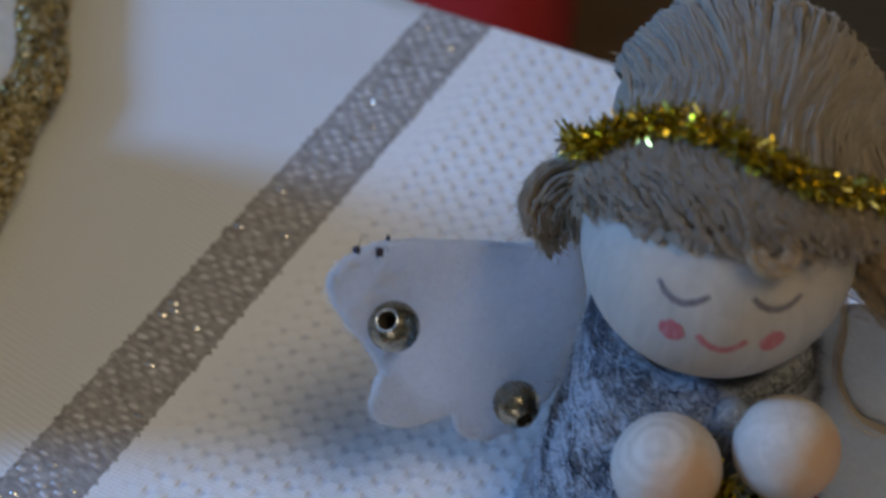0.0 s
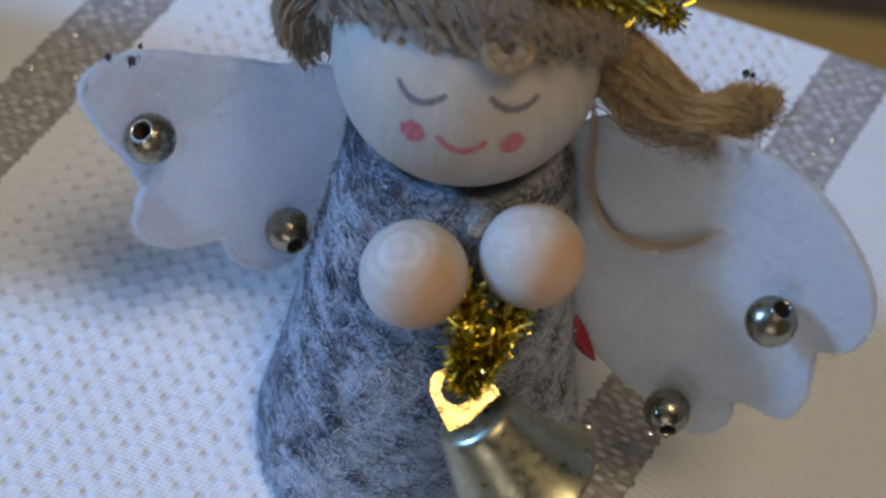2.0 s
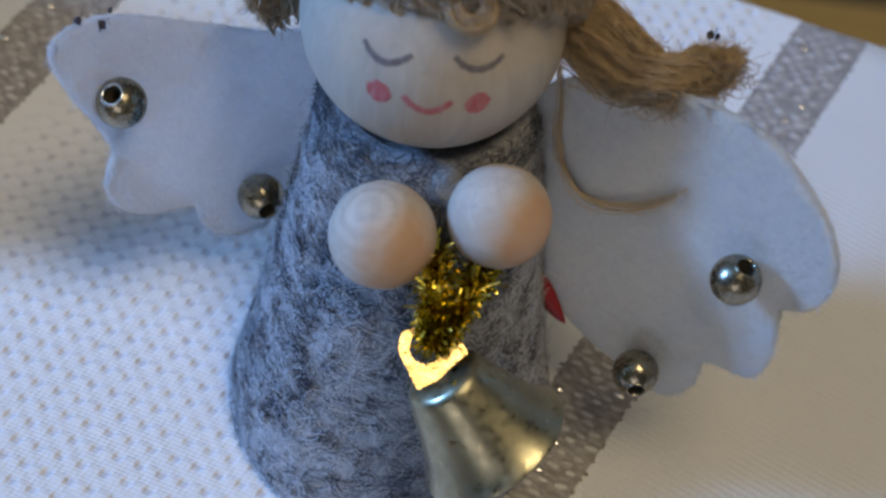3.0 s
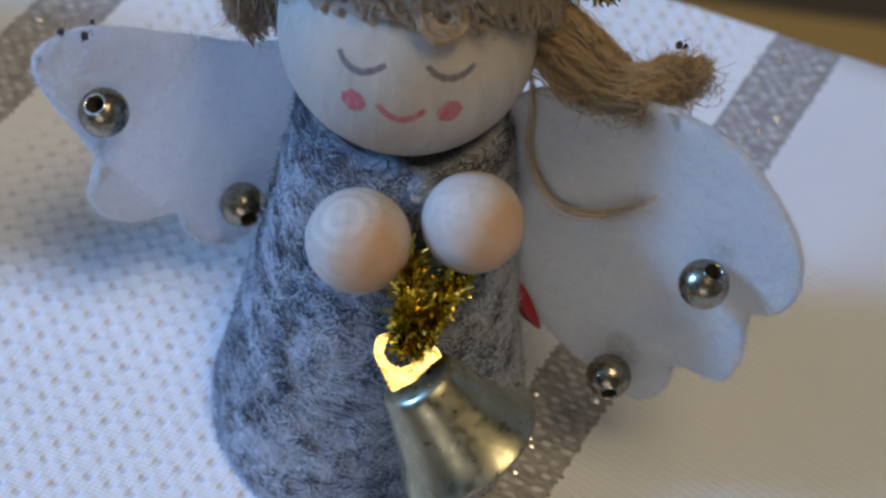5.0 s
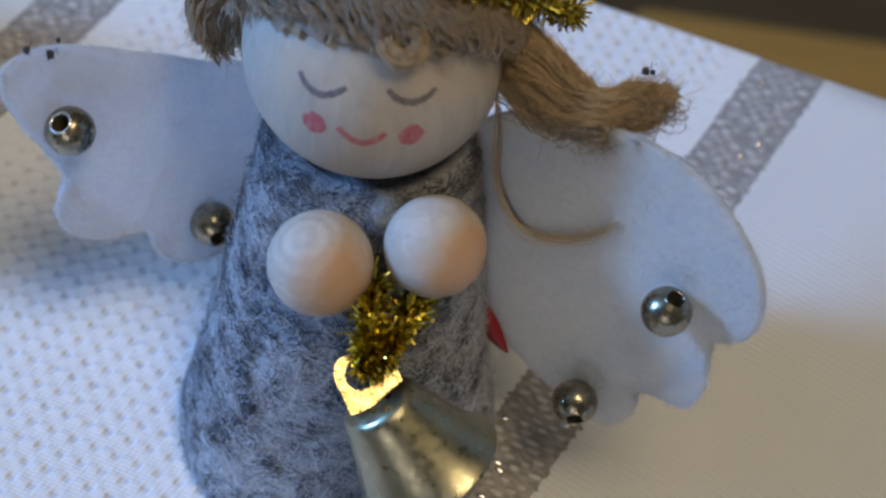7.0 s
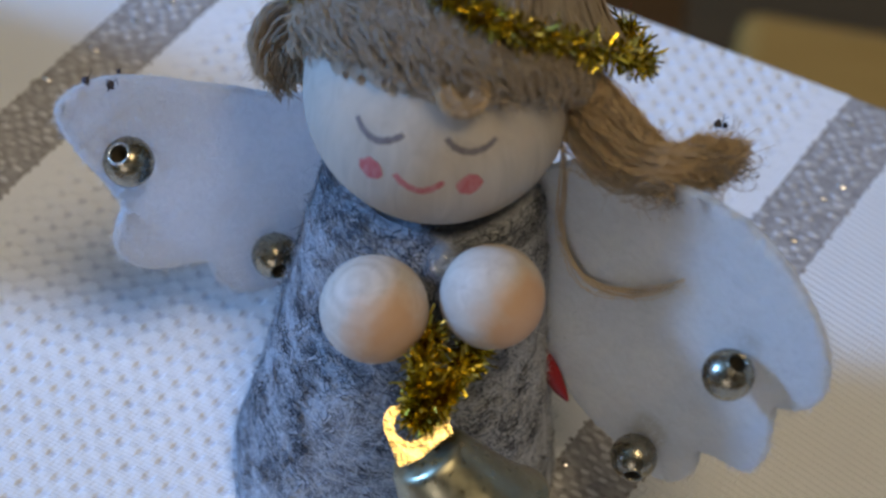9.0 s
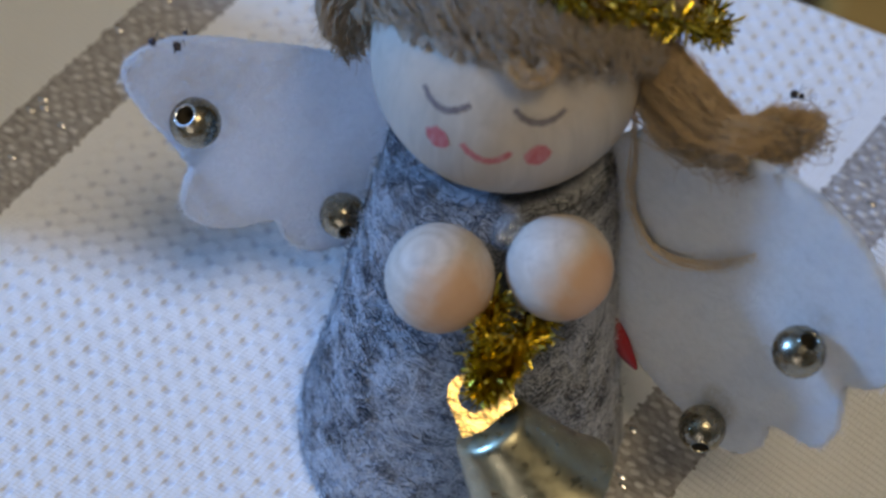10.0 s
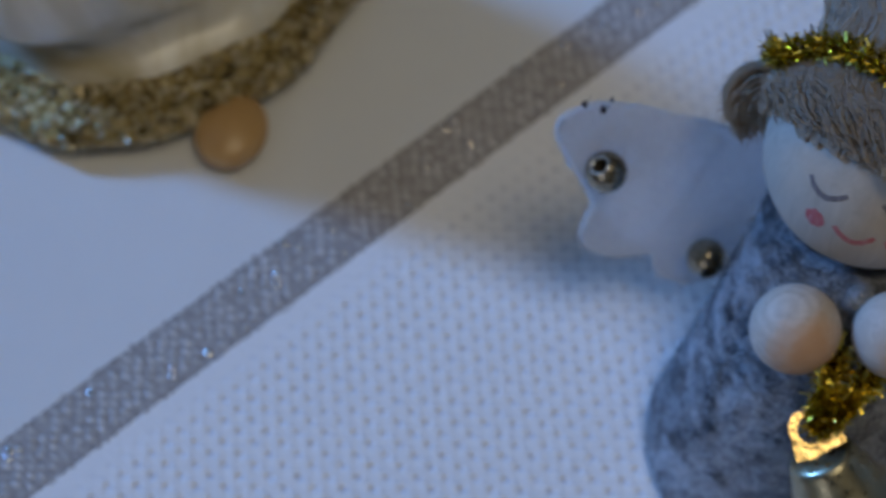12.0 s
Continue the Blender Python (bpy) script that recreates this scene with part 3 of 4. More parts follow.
def hair(sh, p, along, out, length, width, mat, lift=0.4):
    """One bent fibre, a narrow strip."""
    along = along.normalized()
    w = along.cross(out).normalized() * width
    a, b, c = p, p + along * length * 0.5 + out * rnd.uniform(0.1, 1) * lift, p + along * length + out * rnd.uniform(-0.2, 1) * lift + w * rnd.gauss(0, 4)
    sh.add([a - w, a + w, b - w, b + w, c], [(0, 1, 3, 2), (2, 3, 4)], mat)


def wisp(sh, p, along, out, length, width, mat, lift):
    """One curled fibre of four short strips that bends as it goes."""
    d = along.normalized()
    turn = rnd.gauss(0, 0.55)
    high = rnd.uniform(0.2, 1.0) * lift
    rows = []
    for i in range(5):
        w = d.cross(out)
        w = (w.normalized() if w.length > 1e-4 else d.orthogonal().normalized()) * width * (1.0 if i < 4 else 0.3)
        q = p + out * high * math.sin(math.pi * min(1.0, 0.15 + i / 4.4))
        rows.append([q - w, q + w])
        p = p + d * length / 4
        d = (d + d.cross(out) * turn + jitter(0.12)).normalized()
    sh.grid(rows, mat, False)


def on_head(p, r):
    return HEAD + (Vector(p) - HEAD).normalized() * r


def angel():
    sh = Shell()
    # felt body: a bell-like cone that leans back a little
    prof = [(0.3, 18.8), (0.0, 19.4), (0.5, 20.0), (2, 20.2), (5, 19.5), (10, 18.15), (15, 17.2), (20, 16.3), (25, 15.35), (30, 14.65), (35, 13.7), (38.5, 13.0), (40.4, 12.5), (41.1, 11.9), (41.0, 11.1), (40.1, 9.8), (38.8, 7.5)]
    rows = []
    for z, r in prof[1:]:
        a = body_axis(z)
        ring = []
        for k in range(96):
            t = 2 * math.pi * k / 96
            q = a + Vector((math.cos(t), math.sin(t), 0)) * r
            q += Vector((math.cos(t), math.sin(t), 0)) * (0.35 * noise.noise(q / 6) + 0.14 * noise.noise(q / 1.7))
            ring.append(q)
        rows.append(ring)
    # finer rings between
    fine = []
    for a, b in zip(rows, rows[1:]):
        for s in range(4):
            fine.append([p.lerp(q, s / 4) + Vector((0, 0, 0)) for p, q in zip(a, b)])
    fine.append(rows[-1])
    sh.grid(fine, FELT_GREY, True, True)
    # loose fibres of the felt
    zs, rs = [p[0] for p in prof[1:14]], [p[1] for p in prof[1:14]]
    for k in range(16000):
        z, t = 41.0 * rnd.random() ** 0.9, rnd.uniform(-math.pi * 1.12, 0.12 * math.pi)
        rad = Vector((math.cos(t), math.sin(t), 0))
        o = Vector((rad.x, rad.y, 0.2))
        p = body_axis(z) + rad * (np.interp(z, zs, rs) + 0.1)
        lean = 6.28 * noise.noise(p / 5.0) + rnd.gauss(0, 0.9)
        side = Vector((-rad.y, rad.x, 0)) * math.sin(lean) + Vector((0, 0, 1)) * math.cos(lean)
        # mottled at random; charcoal fibres crowd upward to paint the head's shade
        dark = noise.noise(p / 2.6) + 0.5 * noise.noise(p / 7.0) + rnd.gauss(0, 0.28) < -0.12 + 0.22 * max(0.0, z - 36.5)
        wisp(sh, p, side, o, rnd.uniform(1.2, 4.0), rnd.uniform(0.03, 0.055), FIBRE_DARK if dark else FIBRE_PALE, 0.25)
    for k in range(900):
        # longer fibres that stand off the felt
        z, t = rnd.uniform(0.5, 40.8), rnd.uniform(-math.pi * 1.12, 0.12 * math.pi)
        rad = Vector((math.cos(t), math.sin(t), 0))
        wisp(sh, body_axis(z) + rad * np.interp(z, zs, rs), jitter(1), rad, rnd.uniform(1.5, 4.0), 0.025, FIBRE_PALE if rnd.random() < 0.7 else FIBRE_DARK, 0.9)
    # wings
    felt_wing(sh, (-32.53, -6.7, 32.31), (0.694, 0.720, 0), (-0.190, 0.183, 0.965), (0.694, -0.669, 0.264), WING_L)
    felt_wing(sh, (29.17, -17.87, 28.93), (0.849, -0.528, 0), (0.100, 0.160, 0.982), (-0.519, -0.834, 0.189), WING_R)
    # head and the two turned balls
    sh.ball(HEAD, 15.0, WOOD_HEAD, 72, 44)
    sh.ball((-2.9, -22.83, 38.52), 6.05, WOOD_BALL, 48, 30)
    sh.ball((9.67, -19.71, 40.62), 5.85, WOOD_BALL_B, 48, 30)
    # painted face
    def stroke(pts, w, mat):
        line = curve(pts, 18)
        rows = []
        for i, p in enumerate(line):
            o = (p - HEAD).normalized()
            d = (line[min(i + 1, 18)] - line[max(i - 1, 0)]).normalized()
            s = d.cross(o).normalized()
            k = w * (0.72 + 0.28 * math.sin(math.pi * i / 18)) * (1 + 0.12 * math.sin(i * 2.1))
            rows.append([HEAD + (p + s * k * e - HEAD).normalized() * (15.05 - 0.03 * abs(e)) for e in (-1, -0.4, 0.4, 1)])
        sh.grid(rows, mat, False)
    stroke([(-7.3, -12.6, 59.2), (-6.3, -13.6, 58.3), (-4.8, -14.3, 58.0), (-3.3, -14.4, 58.6), (-2.0, -14.1, 59.5)], 0.42, PAINT_GREY)
    stroke([(2.4, -13.8, 59.8), (3.5, -13.9, 58.7), (5.1, -13.7, 58.2), (6.5, -13.0, 58.4), (7.5, -12.1, 59.1)], 0.42, PAINT_GREY)
    stroke([(-2.5, -16.0, 54.9), (-1.4, -16.2, 53.8), (0.2, -16.3, 53.2), (1.6, -16.1, 53.7), (2.7, -15.7, 54.8)], 0.48, PAINT_PINK)
    for c in ((-5.15, -15.4, 54.35), (5.45, -15.0, 54.2)):
        o = (Vector(c) - HEAD).normalized()
        x = o.orthogonal().normalized()
        y = o.cross(x)
        rows = []
        for r in (0.01, 0.5, 1.0):
            rows.append([HEAD + (o * 15 + (x * math.cos(k / 20 * 2 * math.pi) + y * math.sin(k / 20 * 2 * math.pi)) * r * 1.42 * (1 + 0.26 * noise.noise(Vector((k * 0.9, c[0], 0))))).normalized() * 15.04 for k in range(20)])
        sh.grid(rows, PAINT_PINK)
    # hair: a close cap and a full bun of combed yarn behind the halo
    axis = Vector((0.0, 0.5, 0.87)).normalized()
    bun = HEAD + Vector((1.2, 11.4, 7.0))
    sh.ball(HEAD, 16.0, YARN, 72, 44, keep=lambda d: d.dot(axis) > 4.2 + 0.8 * noise.noise(d / 2.0), bumpy=0.03)
    sh.ball(bun, 14.2, YARN, 60, 40, bumpy=0.05)
    band = curve(HALO[1:-1], 60)

    def lock(pts, r, sides=5, taper=0.2, fuzz=6, mat=FIBRE_TAN, wool=YARN, fine=0.035):
        sh.tube(pts, r, wool, sides, taper)
        for _ in range(fuzz):
            i = rnd.randrange(len(pts) - 1)
            d = (pts[i + 1] - pts[i]).normalized()
            o = d.cross(jitter(1)).normalized()
            hair(sh, pts[i] + o * r * 0.9, d + jitter(0.5), o, rnd.uniform(0.8, 2.4), fine, mat, 0.5)

    for k in range(640):
        u = k / 639 + rnd.gauss(0, 0.01)
        root = band[int(min(max(u, 0), 1) * 60)] + jitter(0.35)
        far = bun + Vector(((u - 0.5) * 26 + rnd.gauss(0, 1.2), 13 + rnd.gauss(0, 1), -12))
        high = bun + Vector(((u - 0.45) * 25, -3, 16))
        pts = []
        for i in range(14):
            t = i / 13
            p = root * (1 - t) ** 2 + high * 2 * t * (1 - t) + far * t * t
            q = bun + (p - bun).normalized() * (14.8 + rnd.uniform(-0.15, 0.25) + 0.6 * noise.noise(Vector((u * 30, t * 3, 0))))
            w = min(1.0, t * 4)
            pts.append(root.lerp(q, w) + Vector((0.3 * math.sin(7 * t + k), 0, 0)))
        lock(pts, 0.24, 4, 0.0, 7, fine=0.035)
    # curly fringe
    line = curve([(-15.0, -4.0, 55.8), (-11.6, -7.4, 60.6), (-6.7, -10.0, 62.6), (-3.0, -11.0, 63.2), (1.2, -11.9, 62.8), (5.1, -11.2, 62.2), (8.6, -9.4, 61.4), (11.8, -6.9, 59.6), (14.8, -2.2, 54.9)], 60)
    for k in range(760):
        u = min(max((k % 190) / 189 + rnd.gauss(0, 0.012), 0), 1)
        root = on_head(band[int(3 + u * 51)], 16.6) + jitter(0.4)
        short = rnd.uniform(0.60, 0.95)
        tip = on_head(root.lerp(line[int(u * 60)], short) + jitter(0.5), 16.2 + rnd.uniform(0, 0.9))
        turns, size, ph = rnd.uniform(1.0, 2.2), rnd.uniform(0.8, 2.0), 9.0 * noise.noise(Vector((u * 9, 2, 0))) + rnd.gauss(0, 0.7)
        out = (tip - HEAD).normalized()
        sidev = out.cross((tip - root).normalized()).normalized()
        pts = []
        for i in range(18):
            t = i / 17
            p = on_head(root.lerp(tip, t), 16.7 + 1.5 * math.sin(math.pi * min(1, t * 1.05)))
            sway = t * size
            pts.append(p + sidev * math.sin(ph + turns * 6.28 * t) * sway + out * (math.cos(ph + turns * 6.28 * t) - 0.3) * sway * 0.7)
        lock(pts, 0.14, 4, 0.3, 13, fine=0.03)
    # one round curl over the forehead
    c = on_head((3.2, -10.7, 64.2), 17.6)
    o = (c - HEAD).normalized()
    x = Vector((1, 0, 0)) - o * o.x
    x.normalize()
    y = o.cross(x)
    for r0, dz in ((2.3, -0.5), (1.9, -0.3), (2.7, -0.7), (1.5, -0.2), (2.1, -0.7), (2.5, -0.3), (2.9, -0.9), (1.1, -0.3), (1.7, -0.8), (2.4, -0.8)):
        ph = rnd.uniform(2.9, 3.3)
        lock([c + o * (dz + 0.4 * math.sin(q * 0.5)) + (x * math.cos(q + ph) + y * math.sin(q + ph)) * (r0 - 0.05 * q) for q in [j * 0.24 for j in range(22)]], 0.17, 4, 0.2, 40, FIBRE_TAN, YARN_LIT_PALE)
    # fluffy bunch at the side
    lift = Vector((0, 0.83, 0.55))
    deep = Vector((0, -0.55, 0.83))
    for k in range(720):
        # plies of the unspun yarn: some strands sweep down from the crown, some run straight out
        ply = k % 12
        a0, b0 = -0.95 + 2.0 * ((ply * 5) % 12) / 11, math.sin(ply * 2.3)
        a, b = a0 + rnd.gauss(0, 0.13), b0 + rnd.gauss(0, 0.3)
        end = rnd.uniform(0.0, 1.0) ** 2 * 5.0
        pts = curve([Vector((13.4, 0.4, 54.0)) + lift * 5.0 * a + deep * 1.2 * b,
                     Vector((17.6, -4.8, 54.6)) + lift * 4.0 * a + deep * 1.5 * b + jitter(0.2),
                     Vector((23.8, -8.0, 55.2)) + lift * (2.7 * a - 0.75) + deep * 1.4 * b + jitter(0.25),
                     Vector((29.2 - 0.3 * end, -6.8, 53.6)) + lift * (2.1 * a - 0.75) + deep * 1.0 * b + jitter(0.35),
                     Vector((33.6 - end, -4.4, 52.9)) + lift * (1.25 * a + 0.2) + deep * 0.7 * b + jitter(0.5)], 18)
        ph = 4.0 * ply + rnd.gauss(0, 0.35)
        # light passing through the bunch is painted by the paler yarn
        lock([p + (lift * math.sin(ph + i * 0.8) + deep * math.cos(ph + i * 0.7)) * (0.32 + 0.05 * i) + jitter(0.17) for i, p in enumerate(pts)], 0.075, 3, 0.3, 26, YARN_LIT_PALE, YARN_LIT_PALE if ply % 4 else YARN, 0.022)
    # curled lock at the other side
    for k in range(150):
        ph, w = rnd.uniform(0, 6.28), rnd.uniform(0.2, 2.2)
        base = [(-14.2, 2.5, 57.5), (-18.4, 3.2, 55.0), (-20.4, 1.8, 51.0), (-20.0, 0.4, 49.4), (-19.4, -0.6, 48.2), (-18.8, -0.8, 47.4)]
        lock([p + jitter(0.1) + Vector((math.cos(ph), math.sin(ph), math.sin(ph * 2))) * w for p in curve(base, 16)], 0.14, 4, 0.2, 14)
    for k in range(220):
        u = rnd.uniform(0, 1)
        a = Vector((-13.8, 2.6, 56.5)) + jitter(0.5)
        b = Vector((-19.2 + 4.6 * u, 1.2, 52.0)) + jitter(0.6)
        c = Vector((-19.4 + 5.0 * u, -0.6, 48.4)) + jitter(0.7)
        lock([p + jitter(0.1) for p in curve([a, b, c], 12)], 0.15, 4, 0.2, 12)
    # long stray fibres round the bunch
    for k in range(130):
        # small frizzy loops that break up the end
        t = rnd.uniform(0.25, 1.0)
        p = Vector((15 + 18 * t, -3.0 - 5.5 * math.sin(math.pi * (0.15 + 0.75 * t)), 54.0 - t)) + lift * (rnd.uniform(-1, 1) * (3.6 - 1.8 * t) - 0.9 * math.sin(math.pi * t)) + deep * rnd.uniform(0.2, 1.6)
        r, ph, ax = rnd.uniform(0.5, 1.3), rnd.uniform(0, 6.28), jitter(1).normalized()
        ay = ax.cross(jitter(1)).normalized()
        lock([p + (ax * math.cos(ph + q * 0.4) + ay * math.sin(ph + q * 0.4)) * r + Vector((0.16 * q, 0, 0)) for q in range(15)], 0.06, 3, 0.3, 8, FIBRE_TAN, YARN, 0.02)
    for k in range(230):
        t = rnd.random()
        p = Vector((15 + 18 * t, -3.0 - 5.5 * math.sin(math.pi * (0.15 + 0.75 * t)), 54.2 - t)) + lift * (rnd.choice((-0.6, 1, 1)) * (3.6 - 2.0 * t) - 0.8) + jitter(0.5)
        d = (jitter(0.9) + lift * 0.6).normalized()
        bend, pts = jitter(0.45), [p]
        for i in range(9):
            d = (d + bend + jitter(0.2)).normalized()
            pts.append(pts[-1] + d * 0.45)
        sh.tube(pts, 0.03, FIBRE_TAN, 3)
    # fuzz along the wings' cut edges
    for c, ex, ey, n, outline in (((-32.53, -6.7, 32.31), (0.694, 0.720, 0), (-0.190, 0.183, 0.965), (0.694, -0.669, 0.264), WING_L), ((29.17, -17.87, 28.93), (0.849, -0.528, 0), (0.100, 0.160, 0.982), (-0.519, -0.834, 0.189), WING_R)):
        c, ex, ey, n = (Vector(q) for q in (c, ex, ey, n))
        rim = curve([(*q, 0) for q in outline + outline[:1]], 900)
        for i in range(900):
            d = rim[i + 1] - rim[i]
            d3 = (ex * d.x + ey * d.y).normalized()
            p = c + ex * rim[i].x + ey * rim[i].y - n * rnd.uniform(0.1, 1.0)
            hair(sh, p, d3 + jitter(0.6), jitter(1).normalized(), rnd.uniform(0.5, 1.6), 0.03, FIBRE_WHITE, 0.4)
    # one loose strand over the wing
    strand = [(13.8, -2.0, 49.5), (14.9, -5.4, 45.8), (15.7, -7.5, 39.1), (17.2, -9.2, 36.1), (19.5, -11.0, 34.6), (22.7, -12.8, 35.8), (25.6, -14.1, 38.1), (28.2, -15.0, 41.4), (30.0, -15.4, 44.3)]
    flow = curve(strand, 60)
    for k in range(24):
        off, ph = jitter(0.40), rnd.uniform(0, 6.28)
        i0, i1 = rnd.randrange(0, 14), 61 - rnd.randrange(0, 12)
        pts = [flow[i] + off * (0.75 + 0.35 * math.sin(i * 0.22 + ph)) + jitter(0.03) for i in range(i0, i1)]
        sh.tube(pts, 0.055, YARN_LOOSE, 3, 0.2)
        for _ in range(14):
            i = rnd.randrange(len(pts) - 1)
            d = (pts[i + 1] - pts[i]).normalized()
            wisp(sh, pts[i], d + jitter(0.5), d.cross(jitter(1)).normalized(), rnd.uniform(0.8, 2.4), 0.018, YARN_LOOSE, 0.35)
    # red wax drip on the wing's inner edge
    drip = curve([(16.6, -12.9, 19.8), (17.3, -13.6, 17.8), (18.6, -14.8, 16.0), (20.3, -16.2, 14.6)], 14)
    sh.tube(drip, [0.08 + 1.1 * math.sin(math.pi * (0.04 + 0.93 * i / 14)) for i in range(15)], PAINT_RED, 8)
    # dark lint and clear glue
    for c, r in (((-37.0, -5.6, 47.2), 0.66), ((-39.4, -6.6, 48.5), 0.6), ((-36.2, -4.6, 48.6), 0.35), ((30.5, 0.8, 51.8), 0.6), ((31.3, 0.8, 51.7), 0.42)):
        sh.ball(c, r * 0.7, LINT, 12, 8, bumpy=1.0)
        for j in range(3):
            d = jitter(1).normalized()
            sh.tube([Vector(c), Vector(c) + d * r * 0.7, Vector(c) + d * r * 1.2 + jitter(0.3), Vector(c) + d * r * 1.5 + jitter(0.5)], 0.07, LINT, 4, 0.5)
    for c, r in (((3.6, -16.6, 41.2), 1.9), ((6.4, -22.5, 36.6), 1.2)):
        sh.ball(c, r, GLUE, 16, 10, bumpy=0.2)
    return tagged(sh.obj("angel_figurine"), "angel figurine with wooden head, grey felt body, white felt wings", "figurine")


angel()


# ---- beads on the wings ----
def bead(c, r, hole, rim):
    e = empty("bead", "tarnished silver metal bead stuck on a white felt wing", "bead", "beads on the wings")
    c, h = Vector(c), Vector(hole).normalized()
    at = Matrix.Translation(c) @ h.to_track_quat("Z", "Y").to_matrix().to_4x4()
    br = r * 0.40
    z = math.sqrt(r * r - br * br)
    sh = Shell()
    lathe(sh, [(0.01, -r)] + [(r * math.sin(a), -r * math.cos(a)) for a in [math.pi * i / 26 for i in range(1, 26)] if -r * math.cos(a) < z - 0.05] + [(br + 0.12, z - 0.04)], BEAD_METAL, at, 40)
    sh.obj("shell", e)
    sh = Shell()
    wide = 0.25 if rim is BEAD_RIM else 0.13
    lathe(sh, [(br + wide, z - 0.05), (br + wide * 0.6, z + 0.12), (br - 0.05, z + 0.14), (br - 0.16, z - 0.02), (br - 0.18, z - 0.3)], rim, at, 32)
    sh.obj("rim", e)
    sh = Shell()
    lathe(sh, [(br - 0.17, z - 0.15), (br - 0.2, -z * 0.5), (0.01, -z * 0.5)], BEAD_HOLE, at, 24)
    sh.obj("bore", e, label="dark bore of the bead")
    return e


bead((-34.62, -9.32, 38.18), 2.98, (-0.25, -0.30, 0.85), BEAD_RIM)
bead((-19.29, -3.74, 15.07), 2.98, (0.45, -0.88, 0.20), BEAD_METAL)
bead((36.31, -23.46, 39.87), 2.88, (0.22, 0.01, 0.98), BEAD_METAL)
bead((29.06, -23.18, 16.77), 2.83, (0.06, -0.98, 0.10), BEAD_METAL)


# ---- tinsel ----
def tinsel_along(sh, pts, count, reach, width):
    for _ in range(count):
        i = rnd.randrange(len(pts) - 1)
        p = pts[i].lerp(pts[i + 1], rnd.random()) + jitter(0.15)
        along = (pts[i + 1] - pts[i]).normalized()
        d = (jitter(1) + along * rnd.gauss(0, 0.4)).normalized()
        w = d.cross(jitter(1)).normalized() * width
        l = reach * rnd.uniform(0.55, 1.15)
        bend = jitter(0.18 * reach)
        a, b, c = p, p + d * l * 0.55 + bend * 0.4, p + d * l + bend
        sh.add([a - w, a + w, b - w, b + w, c - w * 0.8, c + w * 0.8], [(0, 1, 3, 2), (2, 3, 5, 4)], TINSEL)


def halo():
    e = empty("tinsel_halo", "gold tinsel wire worn as a halo over the hair", "tinsel")
    pts = curve(HALO, 90)
    sh = Shell()
    sh.tube(pts, 0.3, TINSEL, 6)
    sh.obj("wire", e)
    sh = Shell()
    tinsel_along(sh, pts, 4200, 2.2, 0.14)
    tagged(sh.obj("tinsel_fringe", e, False), "glittering gold foil strips", kind="stuff")


halo()


def bell():
    e = empty("bell", "small dull brass bell hanging from gold tinsel", "bell")
    top = Vector((5.5, -35.0, 30.8))
    down = Vector((0.615, -0.276, -0.737)).normalized()
    at = Matrix.Translation(top) @ (-down).to_track_quat("Z", "Y").to_matrix().to_4x4()
    sh = Shell()
    prof = [(0.02, 0.25), (2.4, 0.22), (3.7, 0.05), (4.35, -0.35), (4.62, -0.9), (4.85, -1.6), (5.35, -3.4), (5.9, -5.2), (6.4, -6.9), (6.95, -8.6), (7.5, -10.2), (8.1, -11.6), (8.7, -12.7), (9.05, -13.2), (9.1, -13.45), (8.85, -13.6),
            (8.6, -13.3), (7.6, -11.6), (6.9, -9.8), (6.0, -7.0), (5.1, -4.0), (4.2, -1.6), (0.02, -0.9)]
    lathe(sh, [(r, z * 0.86) for r, z in prof], BELL_METAL, at, 72)
    sh.obj("bell_body", e)
    sh = Shell()
    lathe(sh, [(0.02, -8.6)] + [(1.8 * math.sin(a), -10.4 + 1.8 * math.cos(a)) for a in [math.pi * i / 12 for i in range(1, 12)]] + [(0.02, -12.2)], BELL_METAL, at, 24)
    sh.obj("clapper", e)
    # folded tab with a round hole
    side = Vector((0.83, 0.45, 0.31)).normalized()
    n = Vector((0.127, -0.363, 0.923))
    side = (side - n * side.dot(n)).normalized()
    q = n.cross(side).normalized()
    base = top - q * 0.2 + n * 0.6
    rows, outer, inner = [], [], []
    hole = Vector((-0.3, 3.5))
    for k in range(56):
        a = 2 * math.pi * k / 56
        d = Vector((math.cos(a), math.sin(a)))
        inner.append(hole + Vector((d.x * 1.95, d.y * 1.8)))
        hx, hy = (3.9 if d.x > 0 else 3.0), (2.6 if d.y > 0 else 3.8)
        t = min(hx / max(abs(d.x), 1e-6), hy / max(abs(d.y), 1e-6))
        outer.append(hole + d * min(t, 3.1 if d.y > 0 else 5.2))
    for ring, h in ((inner, 0.2), (outer, 0.2), (outer, -0.2), (inner, -0.2), (inner, 0.2)):
        rows.append([base + side * p.x + q * p.y + n * h for p in ring])
    sh = Shell()
    sh.grid(rows, TAB_METAL)
    sh.obj("hanger_tab", e, False, "shiny brass tab with a round hole")
    return base + side * 0.1 + q * 3.6, n


TAB_HOLE, TAB_N = bell()


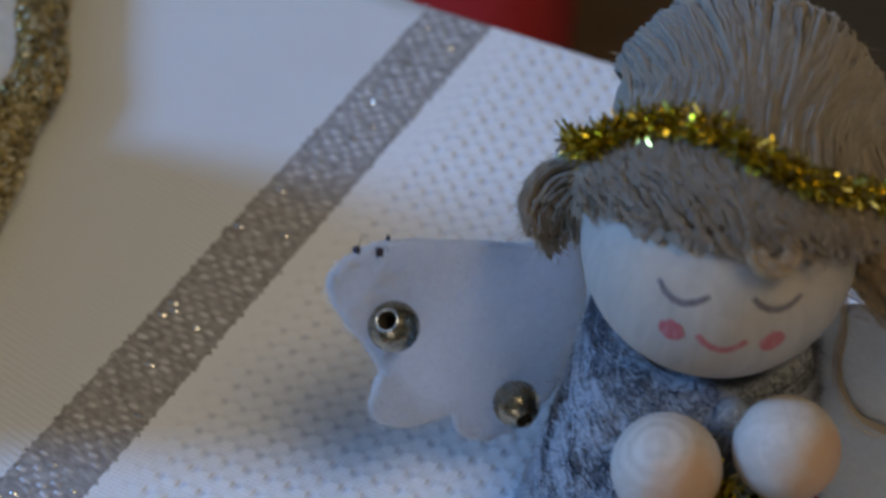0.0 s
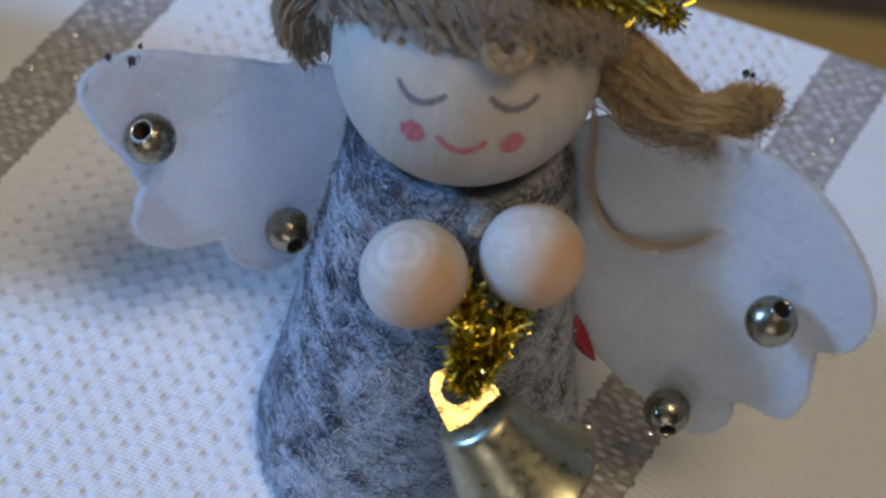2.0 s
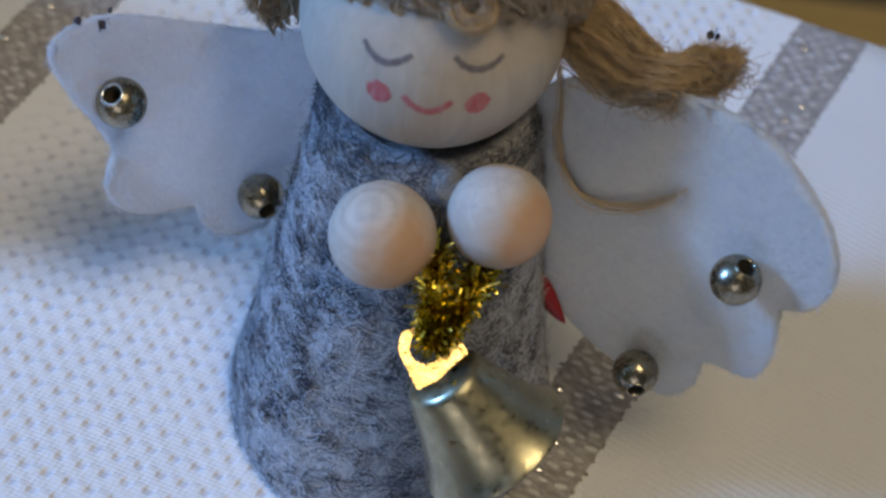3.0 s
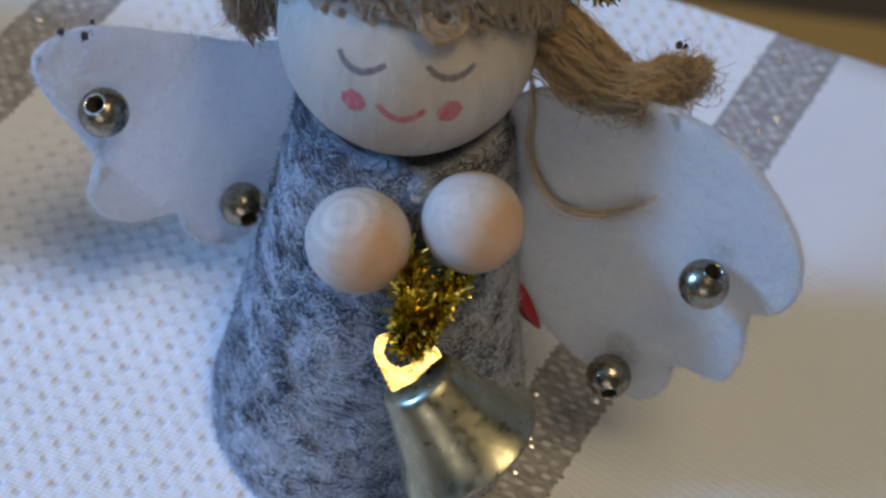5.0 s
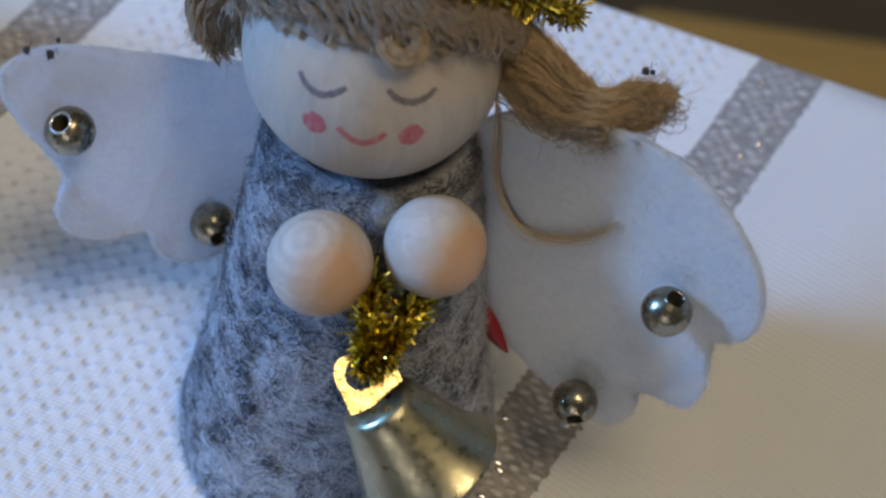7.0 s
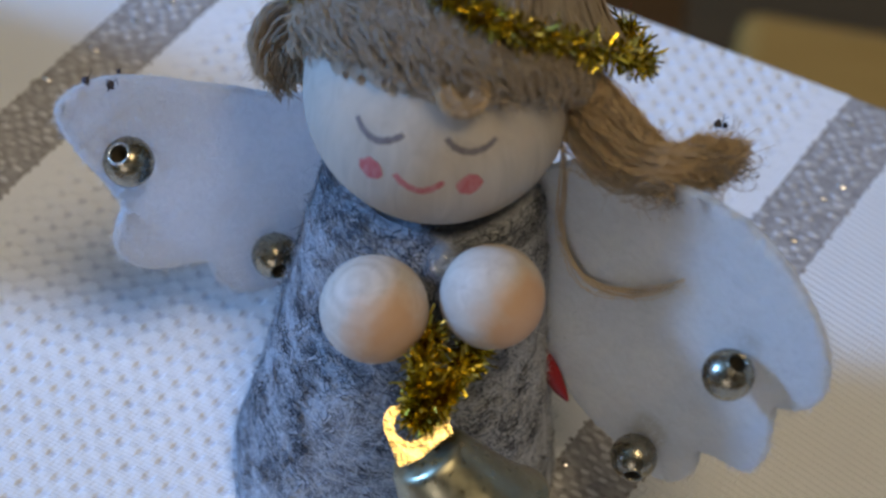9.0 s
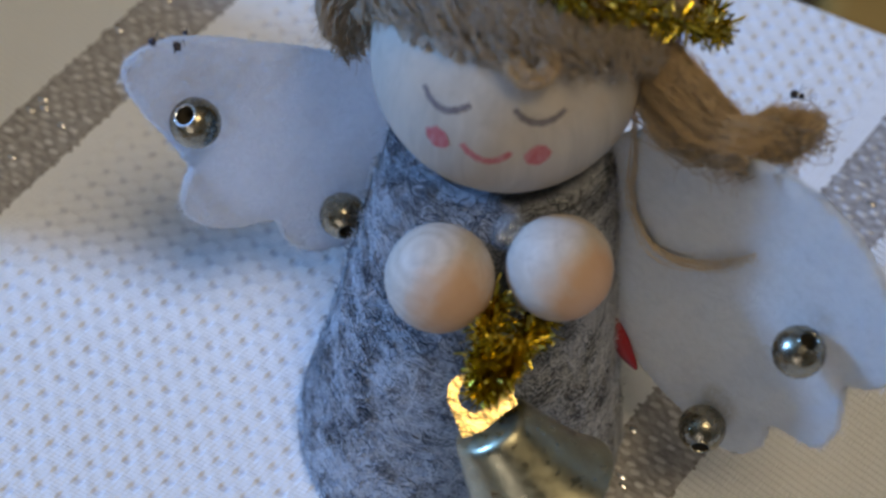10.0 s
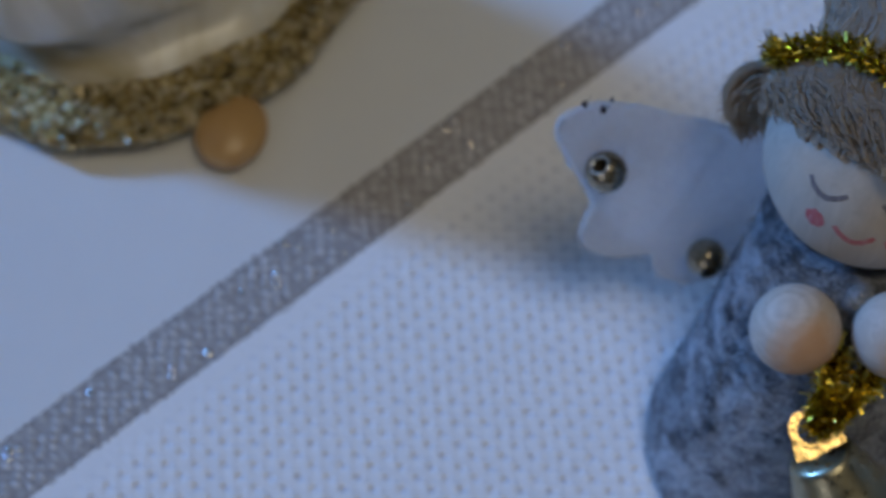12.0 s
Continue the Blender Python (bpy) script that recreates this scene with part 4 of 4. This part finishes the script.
def hanger():
    e = empty("tinsel_loop", "short gold tinsel loop holding the bell", "tinsel")
    sh = Shell()
    a = curve([(8.4, -21.5, 35.0), (8.2, -25.0, 35.2), (6.4, -29.5, 35.9), tuple(TAB_HOLE + Vector((1.5, 1.4, 1.5))), tuple(TAB_HOLE + Vector((0.6, 0, 0)) - TAB_N * 1.2)], 24)
    b = curve([(3.0, -22.5, 35.8), (3.4, -26.0, 36.2), (4.0, -30.0, 36.4), tuple(TAB_HOLE + Vector((0.5, 1.0, 1.4))), tuple(TAB_HOLE + TAB_N * 1.0)], 24)
    sh.tube(a, 0.3, TINSEL, 6)
    sh.tube(b, 0.3, TINSEL, 6)
    sh.obj("wire", e)
    sh = Shell()
    tinsel_along(sh, a[:-2], 1500, 2.4, 0.16)
    tinsel_along(sh, b[:-2], 1500, 2.4, 0.16)
    tagged(sh.obj("tinsel_fringe", e, False), "glittering gold foil strips", kind="stuff")


hanger()


# ---- the glittered ornament ----
def ornament():
    e = empty("ornament", "cream glazed ornament with a gold glitter hem on orange wooden feet", "ornament")
    at = Matrix.Translation((-137.5, 42, 0)) @ Matrix.Diagonal((0.96, 1, 1, 1))

    def fold(a, z):
        # a rounded square plan that turns round and folded further up
        k = max(0.0, 1 - z / 60.0)
        c, d = abs(math.cos(a)), abs(math.sin(a)) * 0.795
        square = (c ** 2.5 + d ** 2.5) ** (-1 / 2.5)
        return 1 + k * (square - 1) + (0.045 - 0.03 * k) * math.sin(9 * a + 0.6) + (0.018 - 0.01 * k) * math.sin(17 * a)

    def lean(z):
        # the unseen upper part stands nearer the front, to place its shadow
        t = min(1.0, max(0.0, (z - 6) / 16))
        return Matrix.Translation((0, -27 * t * t * (3 - 2 * t), 0))

    sh = Shell()
    rows = []
    # above the low skirt an unseen column is added to cast the shadow band
    for r, z in [(45.5, 6.4), (42.5, 7.2), (38.0, 8.6), (33.0, 10.6), (28.8, 13.4), (25.6, 17), (23.6, 22), (22.4, 28), (21.6, 36), (21.2, 46), (20.4, 56), (17.5, 64), (11.0, 69), (0.05, 71)]:
        rows.append([at @ lean(z) @ Vector((r * fold(q, z) * math.cos(q), r * fold(q, z) * math.sin(q), z)) for q in [2 * math.pi * j / 160 for j in range(160)]])
    sh.grid(rows, PORCELAIN)
    sh.obj("skirt_and_column", e)
    sh = Shell()
    lathe(sh, [(36, 3.6), (46.9, 2.8), (48.1, 3.2), (48.5, 4.2), (47.9, 5.2), (47.0, 6.1), (45.9, 6.8), (44.8, 7.4), (43.4, 7.8), (41.4, 7.9)], GLITTER, at, 420, lambda a, z: fold(a, z) * (1 + 0.007 * noise.noise(Vector((math.cos(a) * 45, math.sin(a) * 45, z * 0.9)))))
    sh.obj("hem", e, label="rough gold and silver glitter hem")
    sh = Shell()
    for _ in range(5200):
        q, z = rnd.uniform(-math.pi * 0.95, math.pi * 0.35), rnd.uniform(3.0, 8.0)
        r = np.interp(z, [3.0, 4.2, 6.1, 8.0], [48.0, 48.5, 47.0, 42.5]) * fold(q, z)
        c = at @ Vector((r * math.cos(q), r * math.sin(q), z))
        a = jitter(1).normalized() * rnd.uniform(0.4, 1.3)
        b = a.cross(jitter(1)).normalized() * rnd.uniform(0.25, 0.6)
        sh.add([c - a, c + b, c + a, c - b + jitter(0.1)], [(0, 1, 2, 3)], FLAKE)
    tagged(sh.obj("loose_glitter", e, False, "loose gold and silver flakes"), kind="stuff")
    for x, y in ((-99.6, -4.2), (-174, -4), (-150, 84)):
        sh = Shell()
        lathe(sh, [(0.05, 0.0), (3.8, 0.0), (5.1, 0.5), (5.7, 1.8), (5.8, 3.4), (5.0, 5.0), (0.05, 5.2)], FOOT_WOOD, Matrix.Translation((x, y, 0)) @ Matrix.Diagonal((1, 1.2, 1, 1)), 32)
        sh.obj("foot", e, label="rounded orange wooden foot")


ornament()


# ---- beyond the table ----
def cushion(name, lo, hi, mat, label):
    """A soft pillow: a box rounded and bulged."""
    bm = bmesh.new()
    bmesh.ops.create_grid(bm, x_segments=20, y_segments=20, size=1)
    lo, hi = Vector(lo), Vector(hi)
    mid, half = (lo + hi) / 2, (hi - lo) / 2
    top = [v for v in bm.verts]
    for v in top:
        k = (max(0, 1 - v.co.x ** 4) * max(0, 1 - v.co.y ** 4)) ** 0.4
        v.co = Vector((v.co.x * half.x, v.co.y * half.y, half.z * k))
    low = bmesh.ops.duplicate(bm, geom=bm.verts[:] + bm.edges[:] + bm.faces[:])["geom"]
    for v in (g for g in low if isinstance(g, bmesh.types.BMVert)):
        v.co.z = -v.co.z
    bmesh.ops.reverse_faces(bm, faces=[g for g in low if isinstance(g, bmesh.types.BMFace)])
    bmesh.ops.remove_doubles(bm, verts=bm.verts[:], dist=0.0001)
    bmesh.ops.translate(bm, verts=bm.verts[:], vec=mid)
    return tagged(bm_object(name, bm, mat, smooth=True), label, "cushion")


def bench():
    e = empty("bench", "dark wooden bench beside the table", "bench")
    box("seat", (-0.90, 0.17, -0.40), (0.048, 0.56, -0.36), FLOOR_WOOD, e, bevel=0.006)
    for x in (-0.85, 0.0):
        for y in (0.21, 0.52):
            box("leg", (x - 0.025, y - 0.025, -0.76), (x + 0.025, y + 0.025, -0.40), FLOOR_WOOD, e, bevel=0.003)


def stool():
    e = empty("stool", "golden brown wooden stool beside the table", "stool")
    box("seat", (0.064, 0.13, -0.335), (0.40, 0.336, -0.30), BENCH_WOOD, e, bevel=0.008)
    for x in (0.10, 0.36):
        for y in (0.16, 0.30):
            box("leg", (x - 0.02, y - 0.02, -0.76), (x + 0.02, y + 0.02, -0.335), BENCH_WOOD, e, bevel=0.003)


bench()
stool()
cushion("cushion", (-0.36, 0.18, -0.36), (-0.008, 0.54, -0.27), RED_CLOTH, "plump red fabric cushion on a dark bench")
